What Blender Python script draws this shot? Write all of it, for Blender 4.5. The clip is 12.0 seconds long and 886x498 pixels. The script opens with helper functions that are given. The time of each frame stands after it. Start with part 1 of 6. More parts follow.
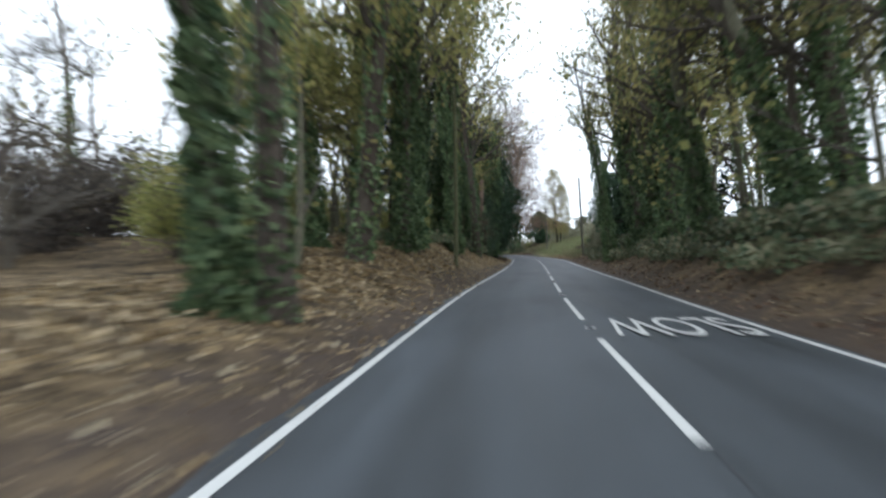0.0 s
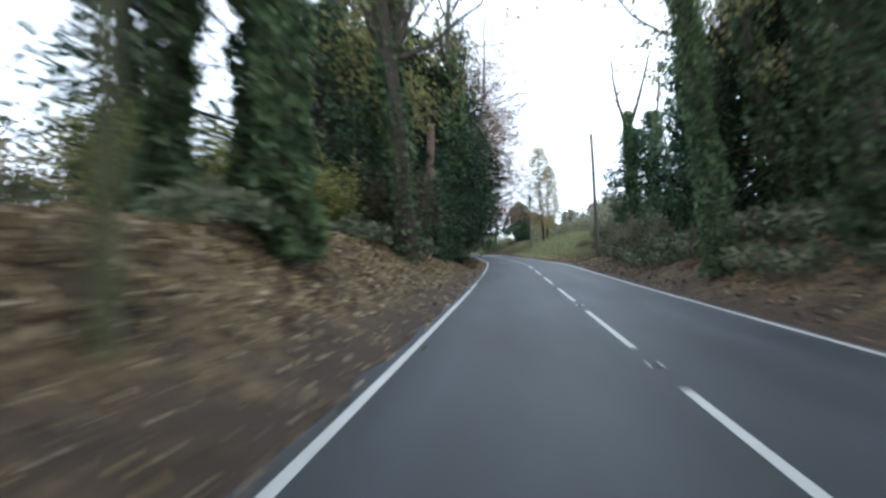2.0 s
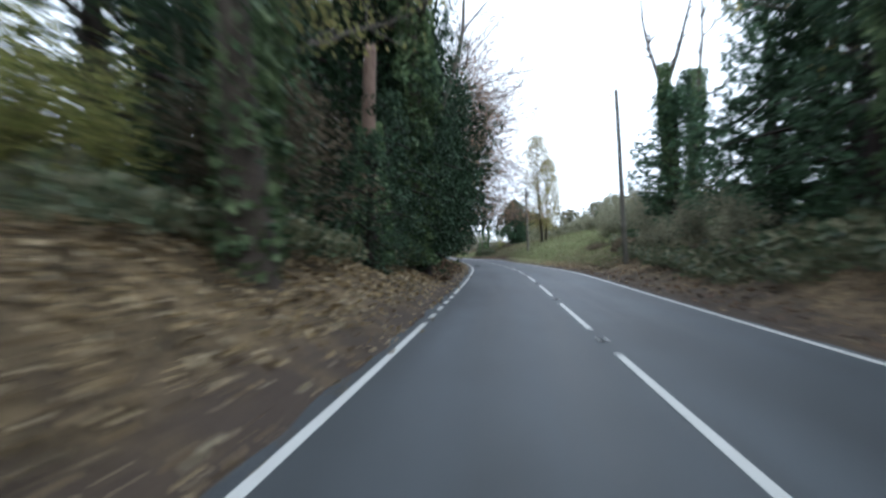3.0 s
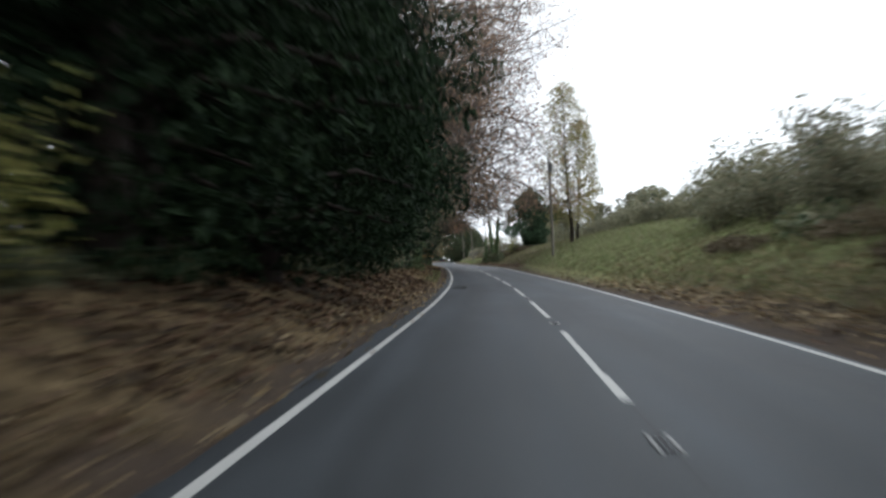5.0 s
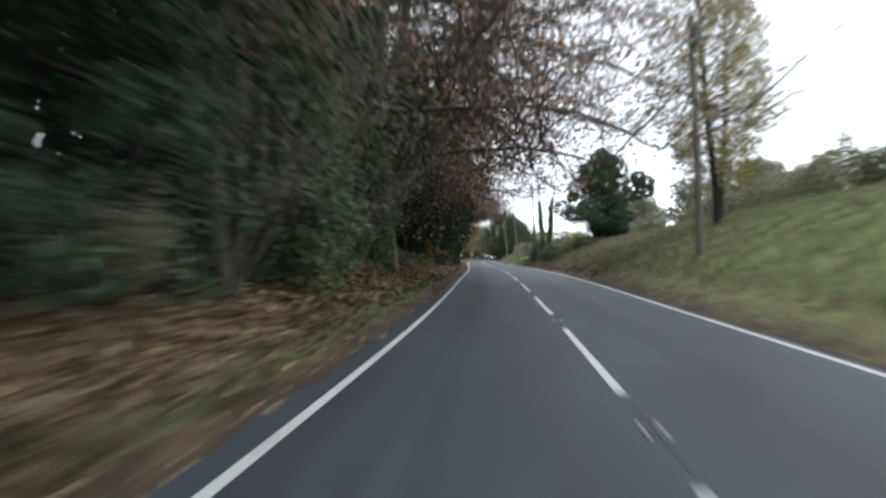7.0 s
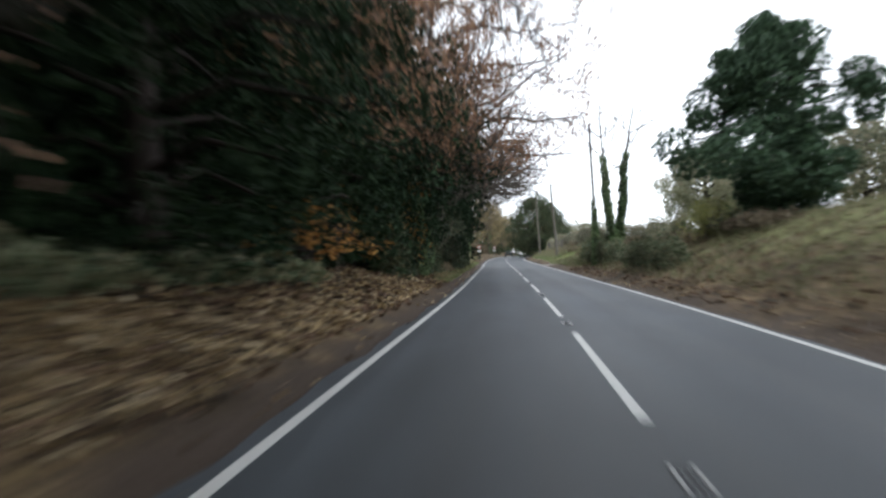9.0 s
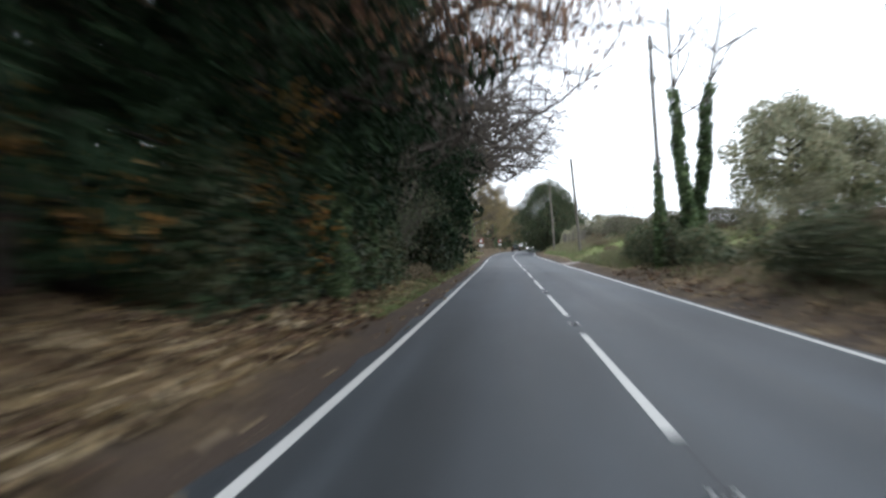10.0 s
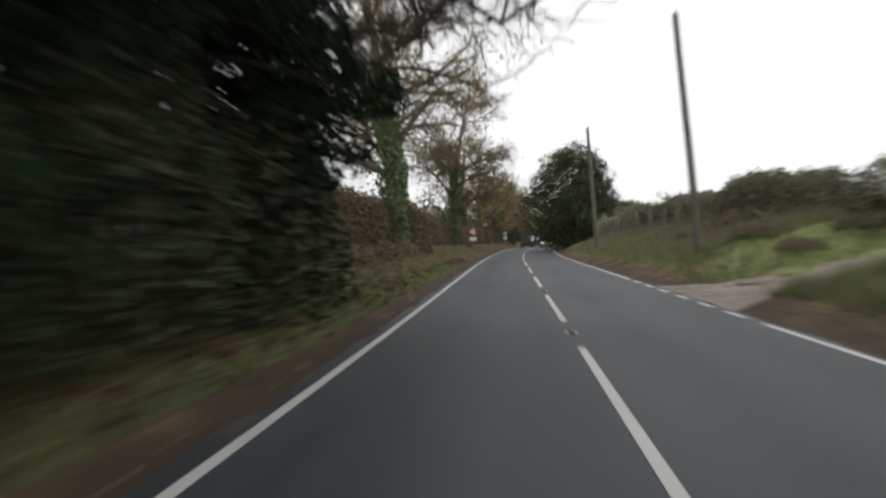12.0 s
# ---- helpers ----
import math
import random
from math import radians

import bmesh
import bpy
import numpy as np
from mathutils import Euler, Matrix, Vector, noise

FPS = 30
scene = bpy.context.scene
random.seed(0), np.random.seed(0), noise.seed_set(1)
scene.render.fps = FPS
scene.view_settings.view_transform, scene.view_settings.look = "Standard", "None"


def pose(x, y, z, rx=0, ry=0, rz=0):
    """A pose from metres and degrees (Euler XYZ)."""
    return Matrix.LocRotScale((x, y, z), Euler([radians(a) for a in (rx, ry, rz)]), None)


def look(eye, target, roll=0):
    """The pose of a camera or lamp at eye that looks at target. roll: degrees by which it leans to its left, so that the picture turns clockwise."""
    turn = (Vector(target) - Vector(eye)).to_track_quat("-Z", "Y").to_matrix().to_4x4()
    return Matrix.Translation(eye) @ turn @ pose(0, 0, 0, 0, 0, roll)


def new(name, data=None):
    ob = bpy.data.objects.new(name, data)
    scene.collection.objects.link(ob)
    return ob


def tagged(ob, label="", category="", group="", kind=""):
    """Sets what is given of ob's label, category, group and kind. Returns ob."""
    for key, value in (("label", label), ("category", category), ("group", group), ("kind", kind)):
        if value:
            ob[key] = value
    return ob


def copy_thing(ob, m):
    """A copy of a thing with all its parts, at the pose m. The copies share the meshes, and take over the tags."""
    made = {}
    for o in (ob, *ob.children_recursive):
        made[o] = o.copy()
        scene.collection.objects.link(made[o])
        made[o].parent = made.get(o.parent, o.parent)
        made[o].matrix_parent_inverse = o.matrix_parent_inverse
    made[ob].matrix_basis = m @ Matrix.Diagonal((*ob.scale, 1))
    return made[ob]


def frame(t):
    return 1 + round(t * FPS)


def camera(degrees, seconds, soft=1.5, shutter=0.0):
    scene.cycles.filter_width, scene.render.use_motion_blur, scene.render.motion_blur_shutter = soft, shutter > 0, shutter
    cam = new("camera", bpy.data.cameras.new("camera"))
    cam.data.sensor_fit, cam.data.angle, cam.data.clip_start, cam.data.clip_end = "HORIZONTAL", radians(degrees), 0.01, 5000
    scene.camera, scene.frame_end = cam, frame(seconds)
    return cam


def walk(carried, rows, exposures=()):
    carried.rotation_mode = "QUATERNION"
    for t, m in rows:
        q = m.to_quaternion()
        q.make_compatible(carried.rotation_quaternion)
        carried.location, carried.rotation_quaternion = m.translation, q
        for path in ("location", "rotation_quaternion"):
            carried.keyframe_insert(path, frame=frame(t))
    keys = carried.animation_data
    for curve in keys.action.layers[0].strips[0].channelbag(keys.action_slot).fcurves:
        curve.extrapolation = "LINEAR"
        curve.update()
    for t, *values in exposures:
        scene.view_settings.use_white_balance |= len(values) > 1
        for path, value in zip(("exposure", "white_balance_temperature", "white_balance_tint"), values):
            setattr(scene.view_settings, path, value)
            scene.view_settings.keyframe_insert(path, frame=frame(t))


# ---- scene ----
cam = camera(62.47, 12.0, soft=2.6, shutter=0.9)
PATH = [
    (0.0, -1.207, 3.024, 1.330, 90.454, 0.895, 4.086),
    (0.5, -1.073, 10.741, 1.348, 90.216, 0.714, 3.492),
    (1.0, -0.991, 18.767, 1.386, 89.760, 0.616, 4.868),
    (1.5, -0.818, 26.317, 1.441, 90.075, 0.558, 3.463),
    (2.0, -0.392, 34.192, 1.474, 90.348, 0.986, 2.153),
    (2.5, 0.087, 41.418, 1.485, 90.142, 1.261, 1.669),
    (3.0, 0.598, 49.604, 1.509, 90.600, 0.761, 1.728),
    (3.2, 0.801, 52.693, 1.521, 90.492, 0.609, 1.995),
    (4.8, 2.370, 79.337, 1.741, 90.950, 0.940, 2.372),
    (5.0, 2.506, 82.541, 1.782, 90.983, 1.218, 2.807),
    (5.5, 2.745, 90.839, 1.876, 90.278, 1.354, 3.818),
    (6.0, 2.884, 100.017, 1.884, 89.986, 0.647, 4.660),
    (6.5, 2.921, 108.460, 1.907, 90.063, 0.455, 5.305),
    (7.0, 2.827, 117.988, 1.958, 90.803, 0.882, 6.547),
    (9.0, 1.200, 155.245, 2.269, 90.445, 1.053, 8.750),
    (9.5, 0.604, 164.072, 2.325, 90.406, 0.936, 9.066),
    (10.0, -0.073, 173.702, 2.331, 90.008, 1.239, 9.281),
    (10.5, -0.688, 182.751, 2.331, 89.978, 1.168, 9.339),
    (11.0, -1.392, 192.484, 2.328, 89.750, 0.407, 9.302),
    (11.5, -1.987, 201.630, 2.340, 90.117, 0.962, 9.419),
    (12.0, -2.693, 211.525, 2.352, 89.609, 1.281, 10.000),
]
EXPOSURES = [(0.0, 0.13, 5700, 7), (0.5, 0.45, 5450, 7), (1.5, 0.68, 5400, 7), (2.0, 0.47, 5400, 7), (3.2, 0.42, 5400, 7), (4.8, -0.1, 5950, 8), (6.0, -0.13, 6050, 9), (7.0, 0.2, 5850, 8), (9.0, 0.25, 5950, 9), (9.5, 0.33, 5850, 9), (10.0, 0.28, 5850, 9), (10.5, 0.3, 5850, 9), (11.0, -0.05, 6200, 9), (11.5, -0.5, 6300, 9), (12.0, -0.55, 6500, 10)]
walk(cam, [(t, pose(*p)) for t, *p in PATH], EXPOSURES)

# ---- world and light: a bright overcast autumn day ----
world = bpy.data.worlds.new("overcast_sky")
scene.world = world
world.use_nodes = True
wn = world.node_tree.nodes
sky = wn.new("ShaderNodeTexSky")
sky.sky_type, sky.sun_disc = "NISHITA", False
sky.sun_elevation, sky.sun_rotation = radians(49), radians(137)
sky.air_density, sky.dust_density, sky.ozone_density = 1.0, 5.0, 1.0
grey = wn.new("ShaderNodeHueSaturation")
grey.inputs["Saturation"].default_value = 0.12
world.node_tree.links.new(sky.outputs[0], grey.inputs["Color"])
cloud = wn.new("ShaderNodeMix")
cloud.data_type = "RGBA"
cloud.inputs[0].default_value, cloud.inputs[7].default_value = 0.86, (8.7, 8.75, 8.8, 1)
world.node_tree.links.new(grey.outputs[0], cloud.inputs[6])
world.node_tree.links.new(cloud.outputs[2], wn["Background"].inputs["Color"])
wn["Background"].inputs["Strength"].default_value = 0.2

sun_data = bpy.data.lights.new("sun", "SUN")
sun_data.energy, sun_data.angle, sun_data.color = 0.55, radians(30), (1.0, 0.97, 0.92)
sun = new("sun", sun_data)
sun.matrix_world = look((33, 45, 55), (0, 80, 0))

# ---- the line of the road ----
# the road's heading (degrees) and height (metres) every 15 m from -15 m on, and the lanes' widths every 66 m
HEADING = [-0.14, -1.11, -1.74, -3.10, -3.16, -2.79, -2.44, -1.46, -0.11, 1.38, 2.67, 3.37, 3.53, 4.23, 4.53, 4.42, 4.73, 4.75, 4.66, 3.85, 2.69, 1.58, 0.47]
HEIGHT = [-0.00, -0.02, 0.02, 0.13, 0.15, 0.21, 0.35, 0.54, 0.55, 0.63, 0.71, 0.90, 0.99, 0.99, 0.99, 1.01, 1.00, 1.06, 1.10, 1.14, 1.24, 1.35, 1.47]
LANE_LEFT = [3.04, 2.99, 2.80, 2.69, 2.81, 2.88]
LANE_RIGHT = [2.81, 2.86, 2.87, 2.95, 3.04, 3.08]
DASH_START = 8.19
KNOTS = np.arange(-15, 316, 15.0)
STATIONS = np.arange(-420.0, 1000.0, 1.0)
_head = np.radians(np.interp(STATIONS, KNOTS, HEADING))
_rx = np.concatenate([[0], np.cumsum(-(np.sin(_head[1:]) + np.sin(_head[:-1])) / 2)])
_ry = np.concatenate([[0], np.cumsum((np.cos(_head[1:]) + np.cos(_head[:-1])) / 2)])
_rx, _ry = _rx - _rx[420], _ry - _ry[420]
_rz = np.convolve(np.pad(np.interp(STATIONS, KNOTS, HEIGHT), 6, "edge"), np.ones(13) / 13, "valid")
LANES = np.linspace(-15, 315, 6)


def lane(s, side):
    return np.interp(s, LANES, LANE_LEFT if side < 0 else LANE_RIGHT)


def at(s, d, z=0.0):
    """World places of stations s (metres along the road) and offsets d (right of the centre line), z above the road."""
    s, d = np.broadcast_arrays(np.asarray(s, float), np.asarray(d, float))
    a = np.interp(s, STATIONS, _head)
    return np.stack([np.interp(s, STATIONS, _rx) + d * np.cos(a), np.interp(s, STATIONS, _ry) + d * np.sin(a),
                     np.interp(s, STATIONS, _rz) + z], -1)


def heading(s):
    return math.degrees(float(np.interp(s, STATIONS, _head)))


# ---- banks and verges: height above the road by distance from the centre line ----
COLS = [3.3, 4.2, 5.2, 6.5, 9, 14, 25, 90]
BANK_LEFT = {
    -20: (0, .08, .2, .4, .7, .9, 1, 1), 20: (0, .15, .4, .65, .9, 1, 1.1, 1), 34: (0, .35, .95, 1.75, 2.1, 2.2, 2.3, 2.2), 46: (0, .4, 1.0, 1.8, 2.15, 2.25, 2.3, 2.2),
    60: (0, .4, 1.0, 1.75, 2.1, 2.2, 2.2, 2), 85: (0, .2, .6, 1.1, 1.6, 1.9, 2, 2), 115: (0, .12, .4, .85, 1.2, 1.5, 1.6, 1.6),
    150: (0, .15, .5, 1.0, 1.4, 1.6, 1.6, 1.6), 180: (0, .12, .35, .8, 1.2, 1.5, 1.6, 1.6), 205: (0, .1, .22, .35, .7, 1, 1.2, 1.2),
    240: (0, .15, .45, 1.0, 1.6, 2, 2, 2), 330: (0, .2, .4, .8, 1.2, 1.5, 1.5, 1.5)}
BANK_RIGHT = {
    -20: (0, .3, .9, 1.7, 2.2, 2.6, 3, 3), 55: (0, .25, .8, 1.6, 2.1, 2.6, 3.2, 3.5), 75: (0, .15, .45, .9, 1.6, 2.6, 4, 5),
    105: (0, .25, .7, 1.15, 2.0, 3.3, 5.2, 7), 150: (0, .35, .95, 1.5, 2.4, 3.7, 5.4, 7), 185: (0, .25, .7, 1.3, 2.3, 3.2, 4.3, 5.5),
    205: (0, .2, .5, .9, 1.5, 2.2, 3.2, 4.5), 218: (0, .2, .55, .95, 1.4, 2, 3, 4.5), 225.5: (0, .2, .5, .75, .95, 1.4, 2.2, 4), 229: (0, .06, .18, .42, .85, 1.5, 2.4, 4), 232.5: (0, .07, .2, .45, .95, 1.6, 2.5, 4), 237: (0, .25, .8, 1.25, 1.8, 2.5, 3.3, 4.4),
    246: (0, .3, .85, 1.35, 2.0, 2.8, 3.6, 4.5),
    330: (0, .2, .5, .9, 1.4, 2, 3, 4)}


def rise(s, d):
    """Height of the ground over the road at station s, offset d."""
    s, d = np.broadcast_arrays(np.asarray(s, float), np.asarray(d, float))
    out = np.zeros(s.shape)
    for bank, mask in ((BANK_LEFT, d < 0), (BANK_RIGHT, d >= 0)):
        keys = list(bank)
        table = np.array([np.interp(np.abs(d), COLS, bank[k], left=0.0) for k in keys])
        pos = np.clip(np.interp(s, keys, range(len(keys))), 0, len(keys) - 1.001)
        i = pos.astype(int)
        f = pos - i
        f = f * f * (3 - 2 * f)
        lo = np.take_along_axis(table, i[None], 0)[0]
        hi = np.take_along_axis(table, i[None] + 1, 0)[0]
        out = np.where(mask, lo * (1 - f) + hi * f, out)
    u = np.abs(d)
    lumps = 0.07 * np.sin(s * 1.7 + d * 0.8) * np.sin(d * 1.9 - s * 0.3) + 0.05 * np.sin(s * 3.1 - d * 2.3)
    return out + lumps * np.clip((u - 3.8) / 1.5, 0, 1)


def spot(s, d, sink=0.05):
    """The place on the ground at station s, offset d."""
    p = at(s, d)
    return Vector((float(p[0]), float(p[1]), float(p[2] + rise(s, d) - sink)))


# ---- materials ----
def tree_of(name):
    m = bpy.data.materials.new(name)
    m.use_nodes = True
    return m, m.node_tree.nodes, m.node_tree.links, m.node_tree.nodes["Principled BSDF"]


def ramp_node(n, colours):
    r = n.new("ShaderNodeValToRGB")
    e = r.color_ramp.elements
    for i, c in enumerate(colours):
        el = e[i] if i < 2 else e.new(0.5)
        el.color = (*c, 1)
    for i, el in enumerate(list(r.color_ramp.elements)):
        el.position = i / max(1, len(colours) - 1)
    return r


def noise_node(n, l, scale, detail=6.0, rough=0.6, coord=None, stretch=None):
    t = n.new("ShaderNodeTexNoise")
    t.inputs["Scale"].default_value, t.inputs["Detail"].default_value, t.inputs["Roughness"].default_value = scale, detail, rough
    if coord is None:
        c = n.new("ShaderNodeTexCoord")
        coord = c.outputs["Object"]
    if stretch:
        mp = n.new("ShaderNodeMapping")
        mp.inputs["Scale"].default_value = stretch
        l.new(coord, mp.inputs["Vector"])
        coord = mp.outputs["Vector"]
    l.new(coord, t.inputs["Vector"])
    return t


def mixed(n, l, fac, a, b, kind="MIX"):
    m = n.new("ShaderNodeMix")
    m.data_type, m.blend_type = "RGBA", kind
    for k, v in (("Factor", fac), ("A", a), ("B", b)):
        sock = {"Factor": m.inputs[0], "A": m.inputs[6], "B": m.inputs[7]}[k]
        if isinstance(v, (int, float)):
            sock.default_value = v
        elif isinstance(v, tuple):
            sock.default_value = (*v, 1)
        else:
            l.new(v, sock)
    return m.outputs[2]


def bumped(n, l, p, height, strength, distance=0.02):
    b = n.new("ShaderNodeBump")
    b.inputs["Strength"].default_value, b.inputs["Distance"].default_value = strength, distance
    l.new(height, b.inputs["Height"])
    l.new(b.outputs[0], p.inputs["Normal"])


def rough_mat(name, colours, scale, rough=0.85, bump=0.4, big=0.15, dark=0.5, stretch=None, metal=0.0, spec=0.3):
    """Colours mixed by fine noise, with larger stains on top, and a bump."""
    m, n, l, p = tree_of(name)
    fine = noise_node(n, l, scale, stretch=stretch)
    r = ramp_node(n, colours)
    spread = n.new("ShaderNodeMapRange")
    spread.inputs["From Min"].default_value, spread.inputs["From Max"].default_value = 0.3, 0.7
    l.new(fine.outputs["Fac"], spread.inputs["Value"])
    l.new(spread.outputs[0], r.inputs["Fac"])
    stain = noise_node(n, l, big, 3.0)
    sr = ramp_node(n, [(dark, dark, dark), (1.15, 1.15, 1.15)])
    l.new(stain.outputs["Fac"], sr.inputs["Fac"])
    l.new(mixed(n, l, 1.0, r.outputs[0], sr.outputs[0], "MULTIPLY"), p.inputs["Base Color"])
    p.inputs["Roughness"].default_value, p.inputs["Metallic"].default_value = rough, metal
    p.inputs["Specular IOR Level"].default_value = spec
    bumped(n, l, p, fine.outputs["Fac"], bump)
    return m


def leaf_mat(name, colours, rough=0.55, thin=0.25, spec=0.3):
    """Each leaf takes its own shade; some light passes through it."""
    m, n, l, p = tree_of(name)
    g = n.new("ShaderNodeNewGeometry")
    r = ramp_node(n, colours)
    l.new(g.outputs["Random Per Island"], r.inputs["Fac"])
    info = n.new("ShaderNodeObjectInfo")
    hs = n.new("ShaderNodeHueSaturation")
    val = n.new("ShaderNodeMapRange")
    val.inputs["To Min"].default_value, val.inputs["To Max"].default_value = 0.75, 1.25
    l.new(info.outputs["Random"], val.inputs["Value"])
    l.new(val.outputs[0], hs.inputs["Value"])
    l.new(r.outputs[0], hs.inputs["Color"])
    l.new(hs.outputs[0], p.inputs["Base Color"])
    p.inputs["Roughness"].default_value = rough
    p.inputs["Specular IOR Level"].default_value = spec
    tr = n.new("ShaderNodeBsdfTranslucent")
    l.new(hs.outputs[0], tr.inputs["Color"])
    mx = n.new("ShaderNodeMixShader")
    mx.inputs[0].default_value = thin
    l.new(p.outputs[0], mx.inputs[1])
    l.new(tr.outputs[0], mx.inputs[2])
    l.new(mx.outputs[0], n["Material Output"].inputs["Surface"])
    return m


def asphalt_mat():
    m, n, l, p = tree_of("asphalt")
    a = n.new("ShaderNodeAttribute")
    a.attribute_name = "along"
    grain = noise_node(n, l, 90.0, 4.0, coord=a.outputs["Vector"])
    streak = noise_node(n, l, 1.0, 4.0, coord=a.outputs["Vector"], stretch=(0.06, 1.6, 1))
    patch = noise_node(n, l, 0.35, 3.0, coord=a.outputs["Vector"], stretch=(0.3, 1.0, 1))
    base = ramp_node(n, [(0.022, 0.0255, 0.029), (0.050, 0.0575, 0.065)])
    l.new(grain.outputs["Fac"], base.inputs["Fac"])
    sr = ramp_node(n, [(0.72, 0.72, 0.72), (1.30, 1.30, 1.32)])
    sr.color_ramp.elements[0].position, sr.color_ramp.elements[1].position = 0.33, 0.67
    l.new(streak.outputs["Fac"], sr.inputs["Fac"])
    pr = ramp_node(n, [(0.72, 0.72, 0.72), (1.25, 1.25, 1.25)])
    pr.color_ramp.elements[0].position, pr.color_ramp.elements[1].position = 0.35, 0.65
    l.new(patch.outputs["Fac"], pr.inputs["Fac"])
    c = mixed(n, l, 1.0, base.outputs[0], sr.outputs[0], "MULTIPLY")
    c = mixed(n, l, 1.0, c, pr.outputs[0], "MULTIPLY")
    # tyre-polished tracks and the oily strip between them, wandering a little along each lane
    place = n.new("ShaderNodeSeparateXYZ")
    l.new(a.outputs["Vector"], place.inputs[0])
    sway = noise_node(n, l, 0.5, 3.0, coord=a.outputs["Vector"], stretch=(0.12, 0.0, 1))
    sway_off = n.new("ShaderNodeMath")
    sway_off.operation = "ADD"
    l.new(place.outputs["Y"], sway_off.inputs[0])
    l.new(sway.outputs["Fac"], sway_off.inputs[1])
    across = n.new("ShaderNodeMapRange")
    across.inputs["From Min"].default_value, across.inputs["From Max"].default_value = -2.6, 3.6
    l.new(sway_off.outputs[0], across.inputs["Value"])
    tracks = ramp_node(n, [(v, v, v) for v in (0.90, 1.16, 1.10, 0.80, 1.08, 0.92, 1.12, 0.84, 1.12, 0.90)])
    l.new(across.outputs[0], tracks.inputs["Fac"])
    l.new(mixed(n, l, 1.0, c, tracks.outputs[0], "MULTIPLY"), p.inputs["Base Color"])
    rr = n.new("ShaderNodeMapRange")
    rr.inputs["To Min"].default_value, rr.inputs["To Max"].default_value = 0.48, 0.75
    l.new(streak.outputs["Fac"], rr.inputs["Value"])
    l.new(rr.outputs[0], p.inputs["Roughness"])
    p.inputs["Specular IOR Level"].default_value = 0.35
    bumped(n, l, p, grain.outputs["Fac"], 0.5, 0.006)
    return m


def ground_mat():
    """Leaf litter, grass and bare earth, laid out by the attributes 'grass' and 'earth'."""
    m, n, l, p = tree_of("woodland_ground")
    coord = n.new("ShaderNodeTexCoord").outputs["Object"]
    leaf = n.new("ShaderNodeTexVoronoi")
    leaf.inputs["Scale"].default_value = 9.0
    l.new(coord, leaf.inputs["Vector"])
    sep = n.new("ShaderNodeSeparateColor")
    l.new(leaf.outputs["Color"], sep.inputs[0])
    litter = ramp_node(n, [(0.024, 0.018, 0.012), (0.055, 0.040, 0.024), (0.105, 0.076, 0.043), (0.18, 0.135, 0.078)])
    l.new(sep.outputs[0], litter.inputs["Fac"])
    big = noise_node(n, l, 0.5, 4.0, coord=coord)
    br = ramp_node(n, [(0.32, 0.31, 0.28), (1.2, 1.17, 1.1)])
    br.color_ramp.elements[0].position, br.color_ramp.elements[1].position = 0.36, 0.6
    l.new(big.outputs["Fac"], br.inputs["Fac"])
    lit = mixed(n, l, 1.0, litter.outputs[0], br.outputs[0], "MULTIPLY")
    gn = noise_node(n, l, 14.0, 6.0, coord=coord)
    grass = ramp_node(n, [(0.050, 0.080, 0.031), (0.108, 0.156, 0.055), (0.178, 0.208, 0.095)])
    l.new(gn.outputs["Fac"], grass.inputs["Fac"])
    tuft = noise_node(n, l, 2.2, 5.0, 0.7, coord=coord)
    tr = ramp_node(n, [(0.46, 0.36, 0.30), (0.95, 0.92, 0.88), (1.3, 1.2, 1.1)])
    tr.color_ramp.elements[0].position, tr.color_ramp.elements[2].position = 0.32, 0.7
    l.new(tuft.outputs["Fac"], tr.inputs["Fac"])
    grassy = mixed(n, l, 1.0, grass.outputs[0], tr.outputs[0], "MULTIPLY")
    en = noise_node(n, l, 30.0, 6.0, coord=coord)
    earth = ramp_node(n, [(0.030, 0.022, 0.017), (0.088, 0.066, 0.050)])
    l.new(en.outputs["Fac"], earth.inputs["Fac"])
    masks = []
    for key in ("grass", "earth"):
        a = n.new("ShaderNodeAttribute")
        a.attribute_name = key
        add = n.new("ShaderNodeMath")
        add.operation = "ADD"
        edge = noise_node(n, l, 1.3, 5.0, coord=coord)
        l.new(a.outputs["Fac"], add.inputs[0])
        l.new(edge.outputs["Fac"], add.inputs[1])
        mr = n.new("ShaderNodeMapRange")
        mr.inputs["From Min"].default_value, mr.inputs["From Max"].default_value = 0.85, 1.15
        l.new(add.outputs[0], mr.inputs["Value"])
        masks.append(mr.outputs[0])
    c = mixed(n, l, masks[0], lit, grassy)
    c = mixed(n, l, masks[1], c, earth.outputs[0])
    l.new(c, p.inputs["Base Color"])
    p.inputs["Roughness"].default_value, p.inputs["Specular IOR Level"].default_value = 0.9, 0.15
    bumped(n, l, p, mixed(n, l, 0.5, leaf.outputs["Distance"], en.outputs["Fac"]), 0.7, 0.04)
    return m


